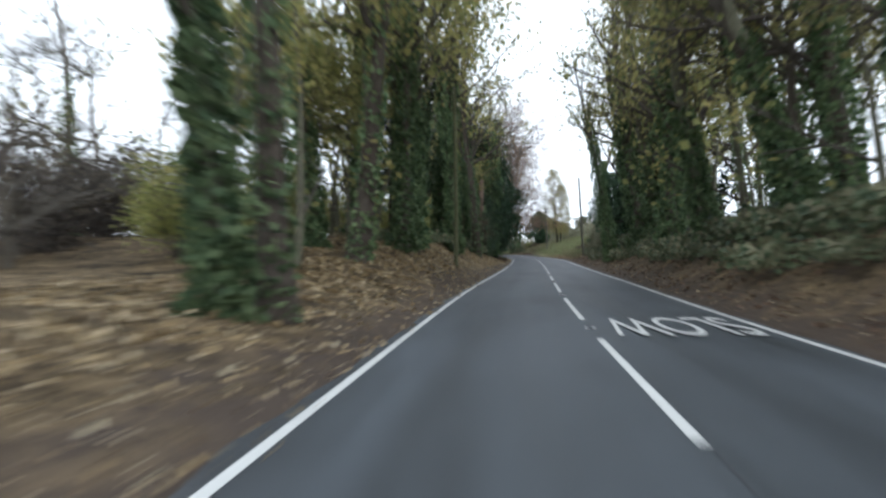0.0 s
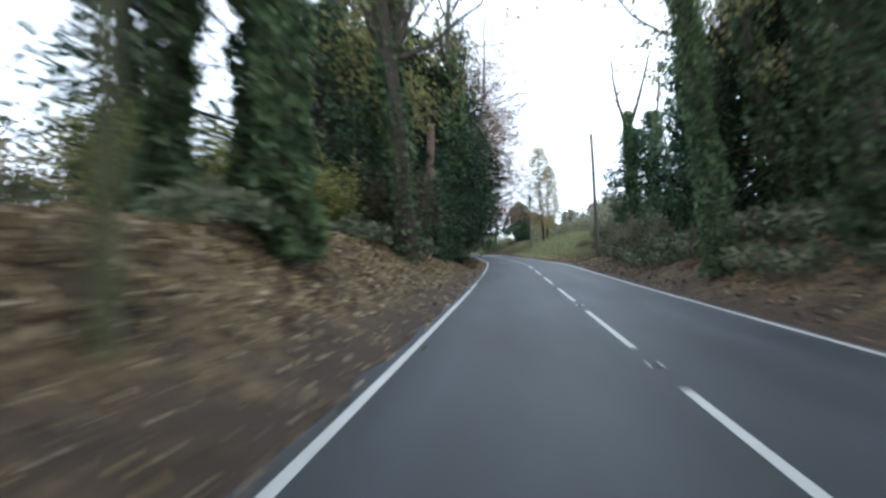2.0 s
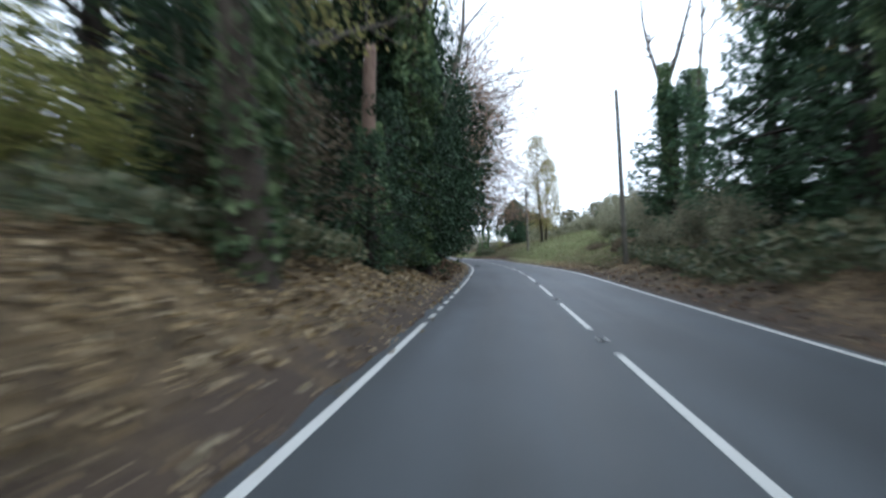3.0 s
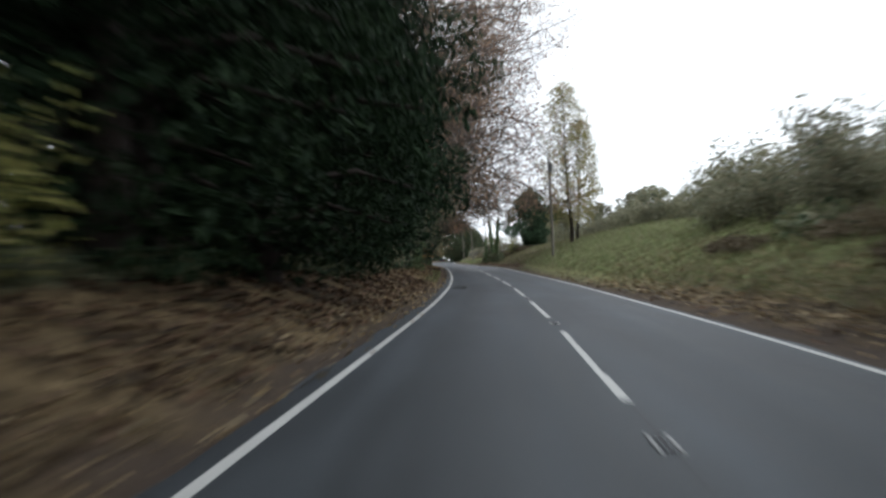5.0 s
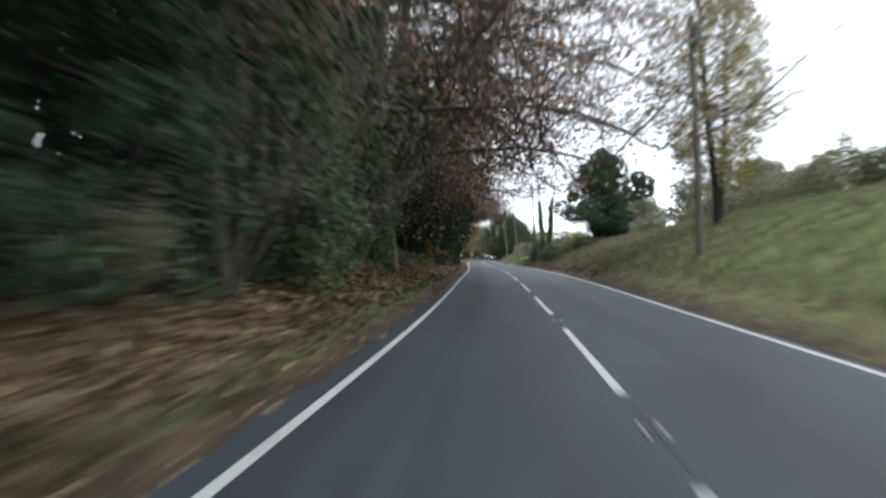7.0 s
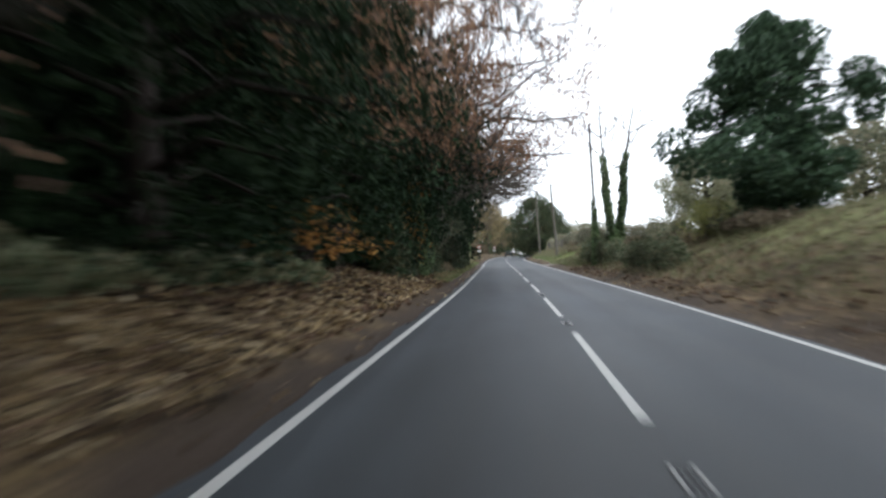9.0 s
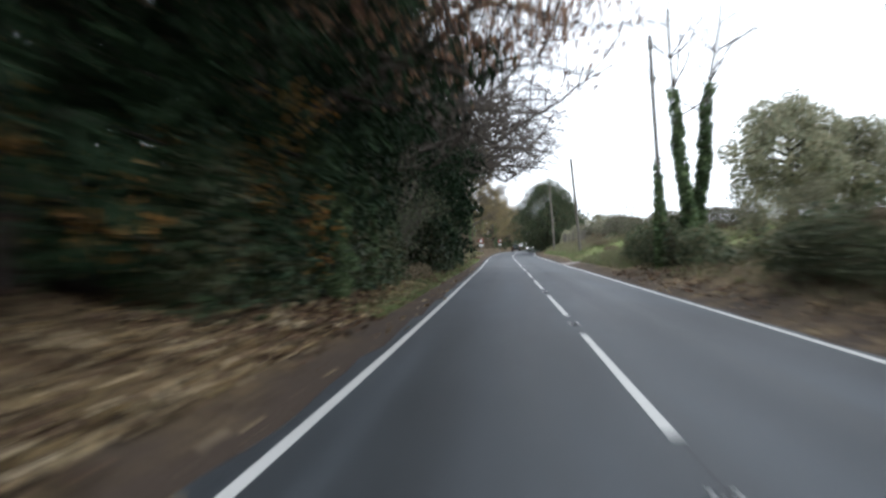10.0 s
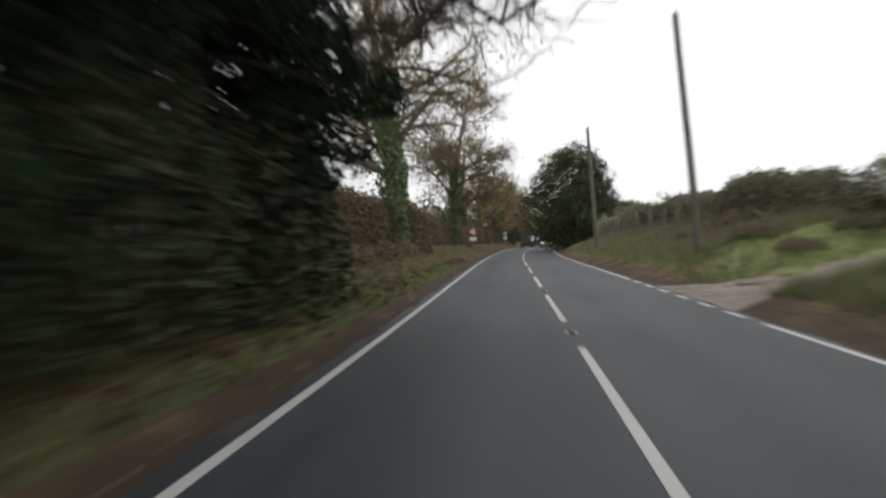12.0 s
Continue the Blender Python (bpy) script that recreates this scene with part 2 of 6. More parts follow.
def paint_mat():
    m, n, l, p = tree_of("worn_white_road_paint")
    wear = noise_node(n, l, 22.0, 8.0, 0.7)
    big = noise_node(n, l, 0.9, 3.0)
    r = ramp_node(n, [(0.13, 0.13, 0.135), (0.43, 0.43, 0.415), (0.57, 0.57, 0.545)])
    r.color_ramp.elements[1].position = 0.36
    l.new(wear.outputs["Fac"], r.inputs["Fac"])
    br = ramp_node(n, [(0.7, 0.7, 0.7), (1.1, 1.1, 1.1)])
    l.new(big.outputs["Fac"], br.inputs["Fac"])
    l.new(mixed(n, l, 1.0, r.outputs[0], br.outputs[0], "MULTIPLY"), p.inputs["Base Color"])
    p.inputs["Roughness"].default_value = 0.6
    bumped(n, l, p, wear.outputs["Fac"], 0.3, 0.003)
    return m


ASPHALT, GROUND, PAINT = asphalt_mat(), ground_mat(), paint_mat()
BARK = rough_mat("grey_brown_bark", [(0.040, 0.033, 0.025), (0.090, 0.075, 0.057), (0.15, 0.128, 0.10)], 14, stretch=(1, 1, 0.25), bump=0.8, big=0.6)
BARK_BROWN = rough_mat("dark_brown_bark", [(0.026, 0.020, 0.015), (0.058, 0.045, 0.034), (0.10, 0.080, 0.062)], 14, stretch=(1, 1, 0.25), bump=0.8, big=0.6)
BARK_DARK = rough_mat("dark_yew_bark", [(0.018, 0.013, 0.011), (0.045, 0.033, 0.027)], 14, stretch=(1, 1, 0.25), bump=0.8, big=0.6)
BARK_GREEN = rough_mat("mossy_bark", [(0.05, 0.05, 0.032), (0.12, 0.12, 0.075), (0.19, 0.18, 0.125)], 12, stretch=(1, 1, 0.25), bump=0.8, big=0.6)
BARK_RED = rough_mat("orange_brown_bark", [(0.094, 0.055, 0.040), (0.190, 0.118, 0.088), (0.246, 0.168, 0.130)], 10, stretch=(1, 1, 0.2), bump=0.8, big=0.8)
TWIG = rough_mat("dark_twig_bark", [(0.055, 0.046, 0.037), (0.14, 0.118, 0.096)], 9, big=0.5)
TWIG_PALE = rough_mat("pale_grey_twig_bark", [(0.09, 0.08, 0.065), (0.19, 0.17, 0.14)], 9, big=0.5)
POLE_WOOD = rough_mat("weathered_pole_wood", [(0.065, 0.058, 0.046), (0.125, 0.112, 0.092), (0.18, 0.165, 0.138)], 20, stretch=(1, 1, 0.06), bump=0.6, big=0.8, dark=0.6)
POLE_GREEN = rough_mat("algae_green_pole_wood", [(0.055, 0.064, 0.028), (0.105, 0.112, 0.052), (0.15, 0.15, 0.08)], 20, stretch=(1, 1, 0.06), bump=0.6, big=0.8, dark=0.6)
PALE_WOOD = rough_mat("bleached_dead_wood", [(0.16, 0.145, 0.12), (0.30, 0.275, 0.235)], 12, stretch=(1, 1, 0.2), bump=0.7, big=0.8)
STEEL = rough_mat("dull_galvanised_steel", [(0.22, 0.22, 0.22), (0.38, 0.38, 0.38)], 25, rough=0.5, metal=0.8, bump=0.1)
DARK_IRON = rough_mat("dark_cast_iron", [(0.012, 0.012, 0.013), (0.04, 0.038, 0.036)], 30, rough=0.55, metal=0.5)
GRAVEL = rough_mat("muddy_gravel_track", [(0.050, 0.040, 0.032), (0.150, 0.122, 0.102), (0.34, 0.29, 0.25)], 5, big=1.4, bump=1.0, dark=0.30)
IVY = leaf_mat("ivy_leaves", [(0.026, 0.052, 0.024), (0.060, 0.106, 0.048), (0.112, 0.168, 0.076), (0.18, 0.23, 0.108)], 0.55, 0.32, 0.25)
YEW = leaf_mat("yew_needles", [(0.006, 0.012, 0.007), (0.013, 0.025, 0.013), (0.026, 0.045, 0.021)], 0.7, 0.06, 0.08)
LAUREL = leaf_mat("dark_evergreen_leaves", [(0.020, 0.041, 0.024), (0.042, 0.080, 0.043), (0.072, 0.120, 0.062)], 0.55, 0.16, 0.2)
HEDGE = leaf_mat("dark_hedge_leaves", [(0.011, 0.022, 0.012), (0.026, 0.048, 0.023), (0.048, 0.078, 0.036), (0.085, 0.075, 0.040)], 0.5, 0.12, 0.2)
THORN = leaf_mat("dark_thorn_leaves", [(0.022, 0.019, 0.018), (0.050, 0.042, 0.038), (0.085, 0.070, 0.058)], 0.7, 0.2)
PINK = leaf_mat("faded_beech_leaves", [(0.12, 0.079, 0.060), (0.22, 0.142, 0.102), (0.32, 0.208, 0.145), (0.40, 0.250, 0.152)], 0.65, 0.6)
RUSSET = leaf_mat("russet_beech_leaves", [(0.15, 0.080, 0.055), (0.28, 0.15, 0.095), (0.37, 0.21, 0.13), (0.43, 0.26, 0.15)], 0.6, 0.58)
ORANGE = leaf_mat("orange_autumn_leaves", [(0.22, 0.09, 0.025), (0.36, 0.17, 0.04), (0.42, 0.24, 0.07)], 0.6, 0.35)
YELLOW = leaf_mat("yellow_green_leaves", [(0.11, 0.115, 0.048), (0.19, 0.185, 0.072), (0.28, 0.25, 0.10), (0.34, 0.29, 0.125)], 0.6, 0.5)
LIME = leaf_mat("lime_green_leaves", [(0.10, 0.13, 0.045), (0.19, 0.22, 0.068), (0.29, 0.30, 0.10), (0.38, 0.35, 0.125)], 0.6, 0.5)
HAZEL = leaf_mat("olive_autumn_leaves", [(0.10, 0.130, 0.052), (0.185, 0.208, 0.077), (0.28, 0.278, 0.105), (0.40, 0.34, 0.13)], 0.6, 0.6)
BROWN = leaf_mat("withered_brown_leaves", [(0.058, 0.047, 0.030), (0.125, 0.100, 0.062), (0.19, 0.152, 0.10)], 0.7, 0.25)
OAK_LEAF = leaf_mat("olive_brown_oak_leaves", [(0.08, 0.068, 0.034), (0.15, 0.125, 0.06), (0.22, 0.18, 0.09), (0.27, 0.20, 0.09)], 0.65, 0.4)
BRAMBLE = leaf_mat("bramble_leaves", [(0.032, 0.052, 0.028), (0.072, 0.105, 0.054), (0.13, 0.165, 0.088), (0.19, 0.175, 0.105)], 0.55, 0.25)
GREY_GREEN = leaf_mat("grey_green_leaves", [(0.10, 0.115, 0.074), (0.18, 0.20, 0.127), (0.27, 0.275, 0.185), (0.30, 0.265, 0.18)], 0.65, 0.4)
FALLEN = leaf_mat("fallen_leaves", [(0.050, 0.035, 0.022), (0.135, 0.092, 0.048), (0.25, 0.175, 0.086), (0.38, 0.285, 0.148), (0.47, 0.385, 0.25)], 0.7, 0.15)
YELLOW_DRY = leaf_mat("pale_dry_leaves", [(0.22, 0.18, 0.11), (0.36, 0.31, 0.21)], 0.7, 0.15)
# russet litter; its colour is darkened further to stand in for the yews' shade
FALLEN_RED_SHADED = leaf_mat("shade_darkened_russet_leaves", [(0.014, 0.009, 0.006), (0.037, 0.022, 0.014), (0.086, 0.051, 0.031), (0.22, 0.136, 0.083)], 0.7, 0.15)
DRY_GRASS = leaf_mat("dead_grass_stalks", [(0.13, 0.115, 0.065), (0.20, 0.175, 0.105), (0.14, 0.16, 0.07), (0.29, 0.25, 0.17)], 0.7, 0.25)
SCRUB = leaf_mat("brown_grey_hedge_twigs", [(0.085, 0.075, 0.055), (0.15, 0.135, 0.095), (0.22, 0.195, 0.145), (0.15, 0.165, 0.10)], 0.7, 0.25)
GRASS = leaf_mat("grass_blades", [(0.056, 0.092, 0.032), (0.110, 0.164, 0.056), (0.172, 0.224, 0.090), (0.23, 0.24, 0.12)], 0.6, 0.36)


def plain(name, colour, rough=0.5, metal=0.0, scale=12.0, vary=0.25):
    lo = tuple(c * (1 - vary) for c in colour)
    hi = tuple(min(1.0, c * (1 + vary * 0.5)) for c in colour)
    return rough_mat(name, [lo, hi], scale, rough=rough, metal=metal, bump=0.08, big=1.5, dark=0.85)


# ---- mesh helpers ----
def mesh_of(name, verts, faces, smooth=False):
    """A mesh from arrays: verts (n, 3) and a list of (m, 3) and (m, 4) face arrays."""
    me = bpy.data.meshes.new(name)
    verts = np.asarray(verts, np.float32)
    groups = [np.asarray(f, np.int32) for f in (faces if isinstance(faces, list) else [faces]) if len(f)]
    loops = np.concatenate([f.ravel() for f in groups])
    totals = np.concatenate([np.full(len(f), f.shape[1], np.int32) for f in groups])
    me.vertices.add(len(verts))
    me.vertices.foreach_set("co", verts.ravel())
    me.loops.add(len(loops))
    me.loops.foreach_set("vertex_index", loops)
    me.polygons.add(len(totals))
    me.polygons.foreach_set("loop_start", np.concatenate([[0], np.cumsum(totals)[:-1]]).astype(np.int32))
    me.polygons.foreach_set("loop_total", totals)
    me.polygons.foreach_set("use_smooth", np.full(len(totals), smooth, bool))
    me.update(calc_edges=True)
    return me


def joined(pieces):
    """Joins (verts, quads) pieces."""
    vs, fs, n = [], [], 0
    for v, f in pieces:
        vs.append(v)
        fs.append(np.asarray(f) + n)
        n += len(v)
    return np.concatenate(vs), np.concatenate(fs)


def part(name, me, material, parent, label=""):
    """Links a mesh, or a bmesh, as one object under a thing or a part."""
    if isinstance(me, bmesh.types.BMesh):
        bm, me = me, bpy.data.meshes.new(name)
        bm.to_mesh(me)
        bm.free()
    if material and not me.materials:
        me.materials.append(material)
    ob = new(name, me)
    ob.parent = parent
    return tagged(ob, label)


def thing(name, label, category, group="", kind="", m=None):
    ob = new(name)
    ob.empty_display_size = 0.3
    if m is not None:
        ob.matrix_basis = m
    return tagged(ob, label, category, group, kind)


def tube(pts, radii, sides=6):
    pts, radii = np.asarray(pts, float), np.asarray(radii, float)
    tang = np.gradient(pts, axis=0)
    tang /= np.linalg.norm(tang, axis=1, keepdims=True) + 1e-9
    ref = np.array([1.0, 0.2, 0.1]) if abs(tang[0, 0]) < 0.8 else np.array([0.1, 1.0, 0.2])
    u = np.cross(tang, ref)
    u /= np.linalg.norm(u, axis=1, keepdims=True) + 1e-9
    w = np.cross(tang, u)
    ang = np.linspace(0, 2 * math.pi, sides, endpoint=False)
    ring = pts[:, None] + radii[:, None, None] * (np.cos(ang)[None, :, None] * u[:, None] + np.sin(ang)[None, :, None] * w[:, None])
    n = len(pts)
    i, j = np.meshgrid(np.arange(n - 1), np.arange(sides), indexing="ij")
    a = i * sides + j
    b = i * sides + (j + 1) % sides
    return ring.reshape(-1, 3), np.stack([a, b, b + sides, a + sides], -1).reshape(-1, 4)


def unit(v):
    return v / (np.linalg.norm(v, axis=-1, keepdims=True) + 1e-9)


def leaves(rng, places, size, shape=0.75, up=0.35, vary=0.35, hang=0.0):
    """Folded four-cornered leaves at the places: verts and quads."""
    n = len(places)
    nrm = rng.normal(size=(n, 3))
    nrm[:, 2] = nrm[:, 2] + up * 2
    nrm = unit(nrm)
    axis = rng.normal(size=(n, 3))
    axis[:, 2] -= hang * 2
    axis = unit(axis - nrm * (axis * nrm).sum(1, keepdims=True))
    side = np.cross(nrm, axis)
    ln = size * (1 + vary * rng.uniform(-1, 1, (n, 1)))
    wd = ln * shape * 0.5
    base = places - axis * ln * 0.5
    tip = places + axis * ln * 0.5 - nrm * ln * 0.08
    lf = places + side * wd + nrm * ln * 0.10
    rt = places - side * wd + nrm * ln * 0.10
    v = np.stack([base, rt, tip, lf], 1).reshape(-1, 3)
    return v, np.arange(4 * n).reshape(-1, 4)


def grow(rng, start, way, length, radius, depth, spec, limbs, tips):
    """A branch and its twigs: polylines with radii into limbs, leaf-bearing points into tips."""
    steps = max((6, 4, 3, 2)[depth], int(length / spec["step"][depth]))
    p, d = np.array(start, float), unit(np.array(way, float))
    pts, dirs = [p.copy()], [d.copy()]
    for _ in range(steps):
        d = unit(d + rng.normal(size=3) * spec["bend"][depth] + np.array([0, 0, spec["up"][depth]]))
        if p[2] < spec.get("floor", -9) and math.hypot(p[0], p[1]) > 2.5:
            d = unit(np.array([d[0], d[1], abs(d[2]) + 0.25]))
        p = p + d * length / steps
        pts.append(p.copy())
        dirs.append(d.copy())
    pts = np.array(pts)
    rad = radius * np.linspace(1, spec["taper"][depth], len(pts))
    limbs.append((pts, rad, (8, 4, 3, 3)[depth]))
    last = depth == len(spec["kids"])
    if depth >= spec["leafy"]:
        tips.append(pts[len(pts) // 3:])
    if last:
        return
    lo, hi = spec["kids"][depth]
    for k in range(rng.integers(lo, hi + 1)):
        f = rng.uniform(spec["from"][depth], 0.98)
        i = min(len(pts) - 2, int(f * (len(pts) - 1)))
        away = unit(np.cross(dirs[i], rng.normal(size=3)))
        ang = radians(rng.uniform(*spec["angle"][depth]))
        nd = dirs[i] * math.cos(ang) + away * math.sin(ang)
        ln = length * rng.uniform(*spec["ratio"][depth]) * (1.15 - 0.5 * f)
        grow(rng, pts[i], nd, ln, max(rad[i] * 0.62, 0.006), depth + 1, spec, limbs, tips)


def limbs_mesh(name, limbs):
    return mesh_of(name, *joined([tube(p, r, s) for p, r, s in limbs]), smooth=True)


def scattered(rng, tips, count, spread):
    """Leaf places round the tips."""
    pool = np.concatenate(tips)
    return pool[rng.integers(0, len(pool), count)] + rng.normal(size=(count, 3)) * spread


OPEN_TOP = dict(step=(1.2, 0.8, 0.7, 0.6), bend=(0.05, 0.14, 0.2, 0.24), up=(0.03, 0.06, 0.05, 0.03), taper=(0.25, 0.2, 0.25, 0.4),
                kids=((9, 12), (4, 5), (2, 3)), leafy=2, angle=((28, 60), (25, 60), (25, 65)), ratio=((0.25, 0.48), (0.35, 0.6), (0.35, 0.6)))


def ivy_tree(seed, height=17.0, girth=0.27, sleeve=0.6, ivy_top=11.0, ivy_count=2900, leaf=YELLOW, leaf_count=1400, lean=0.04, bark=BARK, first=0.25):
    """A tall woodland tree whose trunk is wrapped in ivy, with a thin, half-bare top."""
    rng = np.random.default_rng(seed)
    t = thing("ivy_clad_tree", "tall woodland tree, trunk wrapped in dark ivy, thinning yellow leaves", "tree", "woodland trees")
    limbs, tips = [], []
    spec = dict(OPEN_TOP)
    spec["from"] = (first, 0.25, 0.2)
    grow(rng, (0, 0, -0.3), (rng.normal() * lean, rng.normal() * lean, 1), height, girth, 0, spec, limbs, tips)
    trunk = limbs[0]
    trunk[1][:3] *= np.array([1.5, 1.2, 1.05])
    part("trunk", limbs_mesh("trunk", limbs[:1]), bark, t)
    part("crown", limbs_mesh("crown", limbs[1:]), TWIG, t)
    h = rng.beta(1.1, 1.5, ivy_count) * ivy_top
    h[: ivy_count // 8] = rng.uniform(0, 1.2, ivy_count // 8)
    ang = rng.uniform(0, 2 * math.pi, ivy_count)
    clump = 0.55 + 0.45 * np.sin(ang * 2 + h * 1.3 + seed) * np.sin(h * 2.1 + ang + seed * 2) + 0.25 * np.sin(h * 5 + ang * 3)
    reach = girth + sleeve * np.clip(clump, 0.05, 1.3) * np.sqrt(rng.uniform(0.05, 1, ivy_count)) * np.clip(1.25 - h / ivy_top * 0.7, 0.2, 1.2)
    axis = np.stack([np.interp(h, trunk[0][:, 2], trunk[0][:, k]) for k in range(3)], -1)
    places = axis + np.stack([np.cos(ang) * reach, np.sin(ang) * reach, np.zeros(ivy_count)], -1)
    part("ivy", mesh_of("ivy", *leaves(rng, places, 0.2, 0.9, 0.1, hang=0.5)), IVY, t, "dark green ivy")
    if leaf_count:
        part("foliage", mesh_of("foliage", *leaves(rng, scattered(rng, tips, leaf_count, 0.35), 0.21)), leaf, t, "sparse autumn leaves")
    return t


def clump_cloud(rng, centres, sizes, per, flat=0.6):
    """Points in soft clumps, denser at their outside."""
    out = []
    for c, r in zip(centres, sizes):
        v = unit(rng.normal(size=(per, 3))) * (rng.uniform(0.35, 1.0, (per, 1)) ** 0.5) * r
        v[:, 2] *= flat
        out.append(c + v)
    return np.concatenate(out)


def evergreen(seed, name, label, height=11.0, spread=3.6, low=0.6, clumps=75, per=120, leaf=YEW, size=0.30, shape=0.4, hang=0.6, stem=0.35, shape_top=0.55, flat=0.6, puff=1.0, ragged=0.18, foot=0.45, category="tree", group="evergreen trees"):
    """A dense evergreen: a trunk with boughs, and drooping sprays in clumps with gaps between."""
    rng = np.random.default_rng(seed)
    t = thing(name, label, category, group)
    limbs = []
    hgt = np.linspace(-0.3, height * 0.93, 10)
    axis = np.stack([np.cumsum(rng.normal(size=10) * 0.07), np.cumsum(rng.normal(size=10) * 0.07), hgt], -1)
    limbs.append((axis, stem * np.linspace(1.15, 0.12, 10), 7))
    centres, sizes = [], []
    for k in range(clumps):
        f = (k + rng.uniform(0, 1)) / clumps
        z = low + f * (height - low)
        r = spread * min(1.0, (1 - f) ** shape_top * 1.15) * min(1.0, foot + f * 1.9)
        a = k * 2.4 + rng.uniform(-0.5, 0.5)
        rr = r * rng.uniform(0.45, 1.05) * (1 + ragged * math.sin(2 * a + 7 * f + seed) + ragged * math.sin(11 * f + a + 2 * seed))
        base = np.array([np.interp(z, hgt, axis[:, 0]), np.interp(z, hgt, axis[:, 1]), z])
        c = base + np.array([math.cos(a) * rr, math.sin(a) * rr, -rr * 0.12])
        centres.append(c)
        sizes.append(rng.uniform(0.6, 1.15) * (0.35 + 0.2 * spread) * puff)
        if k % 2 == 0:
            mid = (base + c) / 2 + np.array([0, 0, 0.25])
            limbs.append((np.array([base - [0, 0, 0.4], mid, c]), np.array([0.09, 0.06, 0.025]) * stem / 0.35, 4))
    part("trunk", limbs_mesh("trunk", limbs[:1]), BARK_DARK, t)
    part("crown", limbs_mesh("crown", limbs[1:]), BARK_DARK, t)
    part("foliage", mesh_of("foliage", *leaves(rng, clump_cloud(rng, centres, sizes, per, flat), size, shape, 0.25, hang=hang)), leaf, t)
    return t


def spreading(seed, name, label, height, crown, leaf, leaf_count, leaf_size, bias=(0, 0), first=0.25, girth=0.38, twig=TWIG, bark=BARK, kids=((11, 14), (5, 7), (4, 5)), spread=0.22, ivy=0, ivy_top=5.0, up=(0.04, 0.03, 0.01, -0.01), over=9, floor=-9, reach=0.55, lift=0.5, bunch=1.7, limb=0.36, angle=((48, 82), (25, 60), (25, 65))):
    """A broad-crowned tree with long limbs; bias leans the limbs to one side."""
    rng = np.random.default_rng(seed)
    t = thing(name, label, "tree", "roadside trees")
    spec = dict(step=(1.2, 0.8, 0.55, 0.45), bend=(0.07, 0.16, 0.24, 0.28), up=up, taper=(0.25, 0.2, 0.25, 0.5),
                kids=kids, leafy=2, angle=angle, ratio=((crown / height * 0.8, crown / height * 1.1), (0.35, 0.55), (0.35, 0.55)))
    spec["from"], spec["floor"] = (first, 0.2, 0.15), floor
    limbs, tips = [], []
    grow(rng, (0, 0, -0.3), (bias[0] * 0.08, bias[1] * 0.08, 1), height * 0.92, girth, 0, spec, limbs, tips)
    if bias != (0, 0):
        for k in range(over):
            z = height * (first + reach * (k / over) ** bunch)
            swing = (k * 0.618 % 1 - 0.5) * 1.9
            nd = np.array([bias[0] * math.cos(swing) - bias[1] * math.sin(swing), bias[0] * math.sin(swing) + bias[1] * math.cos(swing), lift * k / over - 0.1])
            grow(rng, (0, 0, z), nd, crown * rng.uniform(0.95, 1.25), girth * limb, 1, spec, limbs, tips)
    limbs[0][1][:3] *= np.array([1.5, 1.2, 1.05])
    part("trunk", limbs_mesh("trunk", limbs[:1]), bark, t)
    part("crown", limbs_mesh("crown", limbs[1:]), twig, t)
    if leaf_count:
        part("foliage", mesh_of("foliage", *leaves(rng, scattered(rng, tips, leaf_count, spread), leaf_size)), leaf, t)
    if ivy:
        h = rng.uniform(0, ivy_top, ivy)
        ang = rng.uniform(0, 2 * math.pi, ivy)
        rr = girth + 0.45 * np.sqrt(rng.uniform(0, 1, ivy)) * (0.7 + 0.3 * np.sin(ang * 2 + h * 2))
        axis = np.stack([np.interp(h, limbs[0][0][:, 2], limbs[0][0][:, k]) for k in range(3)], -1)
        places = axis + np.stack([np.cos(ang) * rr, np.sin(ang) * rr, 0 * h], -1)
        part("ivy", mesh_of("ivy", *leaves(rng, places, 0.18, 0.9, 0.1, hang=0.5)), IVY, t, "dark green ivy")
    return t


def bush(seed, name, label, height, width, leaf, count, size=0.13, stems=14, shape=0.6, group="roadside bushes", category="bush", fuzz=0.25, twig=TWIG):
    """A shrub: stems fanning out from the ground, leaves in clumps along them."""
    rng = np.random.default_rng(seed)
    t = thing(name, label, category, group)
    limbs, tips = [], []
    spec = dict(step=(0.6, 0.5), bend=(0.16, 0.24), up=(0.03, 0.02), taper=(0.3, 0.4), kids=((2, 4),), leafy=0, angle=((25, 60),), ratio=((0.3, 0.55),))
    spec["from"] = (0.3,)
    for k in range(stems):
        a = k * 2.4 + rng.uniform(-0.4, 0.4)
        out = rng.uniform(0.1, 1.0) * width / height * 0.6
        grow(rng, (math.cos(a) * 0.2 * out, math.sin(a) * 0.2 * out, -0.1), (math.cos(a) * out, math.sin(a) * out, 1), height * rng.uniform(0.7, 1.05), 0.014 + 0.0035 * height, 0, spec, limbs, tips)
    tagged(part("stem", limbs_mesh("stem", [(p, r, min(n, 4)) for p, r, n in limbs]), twig, t), kind="stuff")
    places = scattered(rng, tips, count, fuzz)
    places[:, 2] = np.abs(places[:, 2])
    part("foliage", mesh_of("foliage", *leaves(rng, places, size, shape)), leaf, t)
    return t


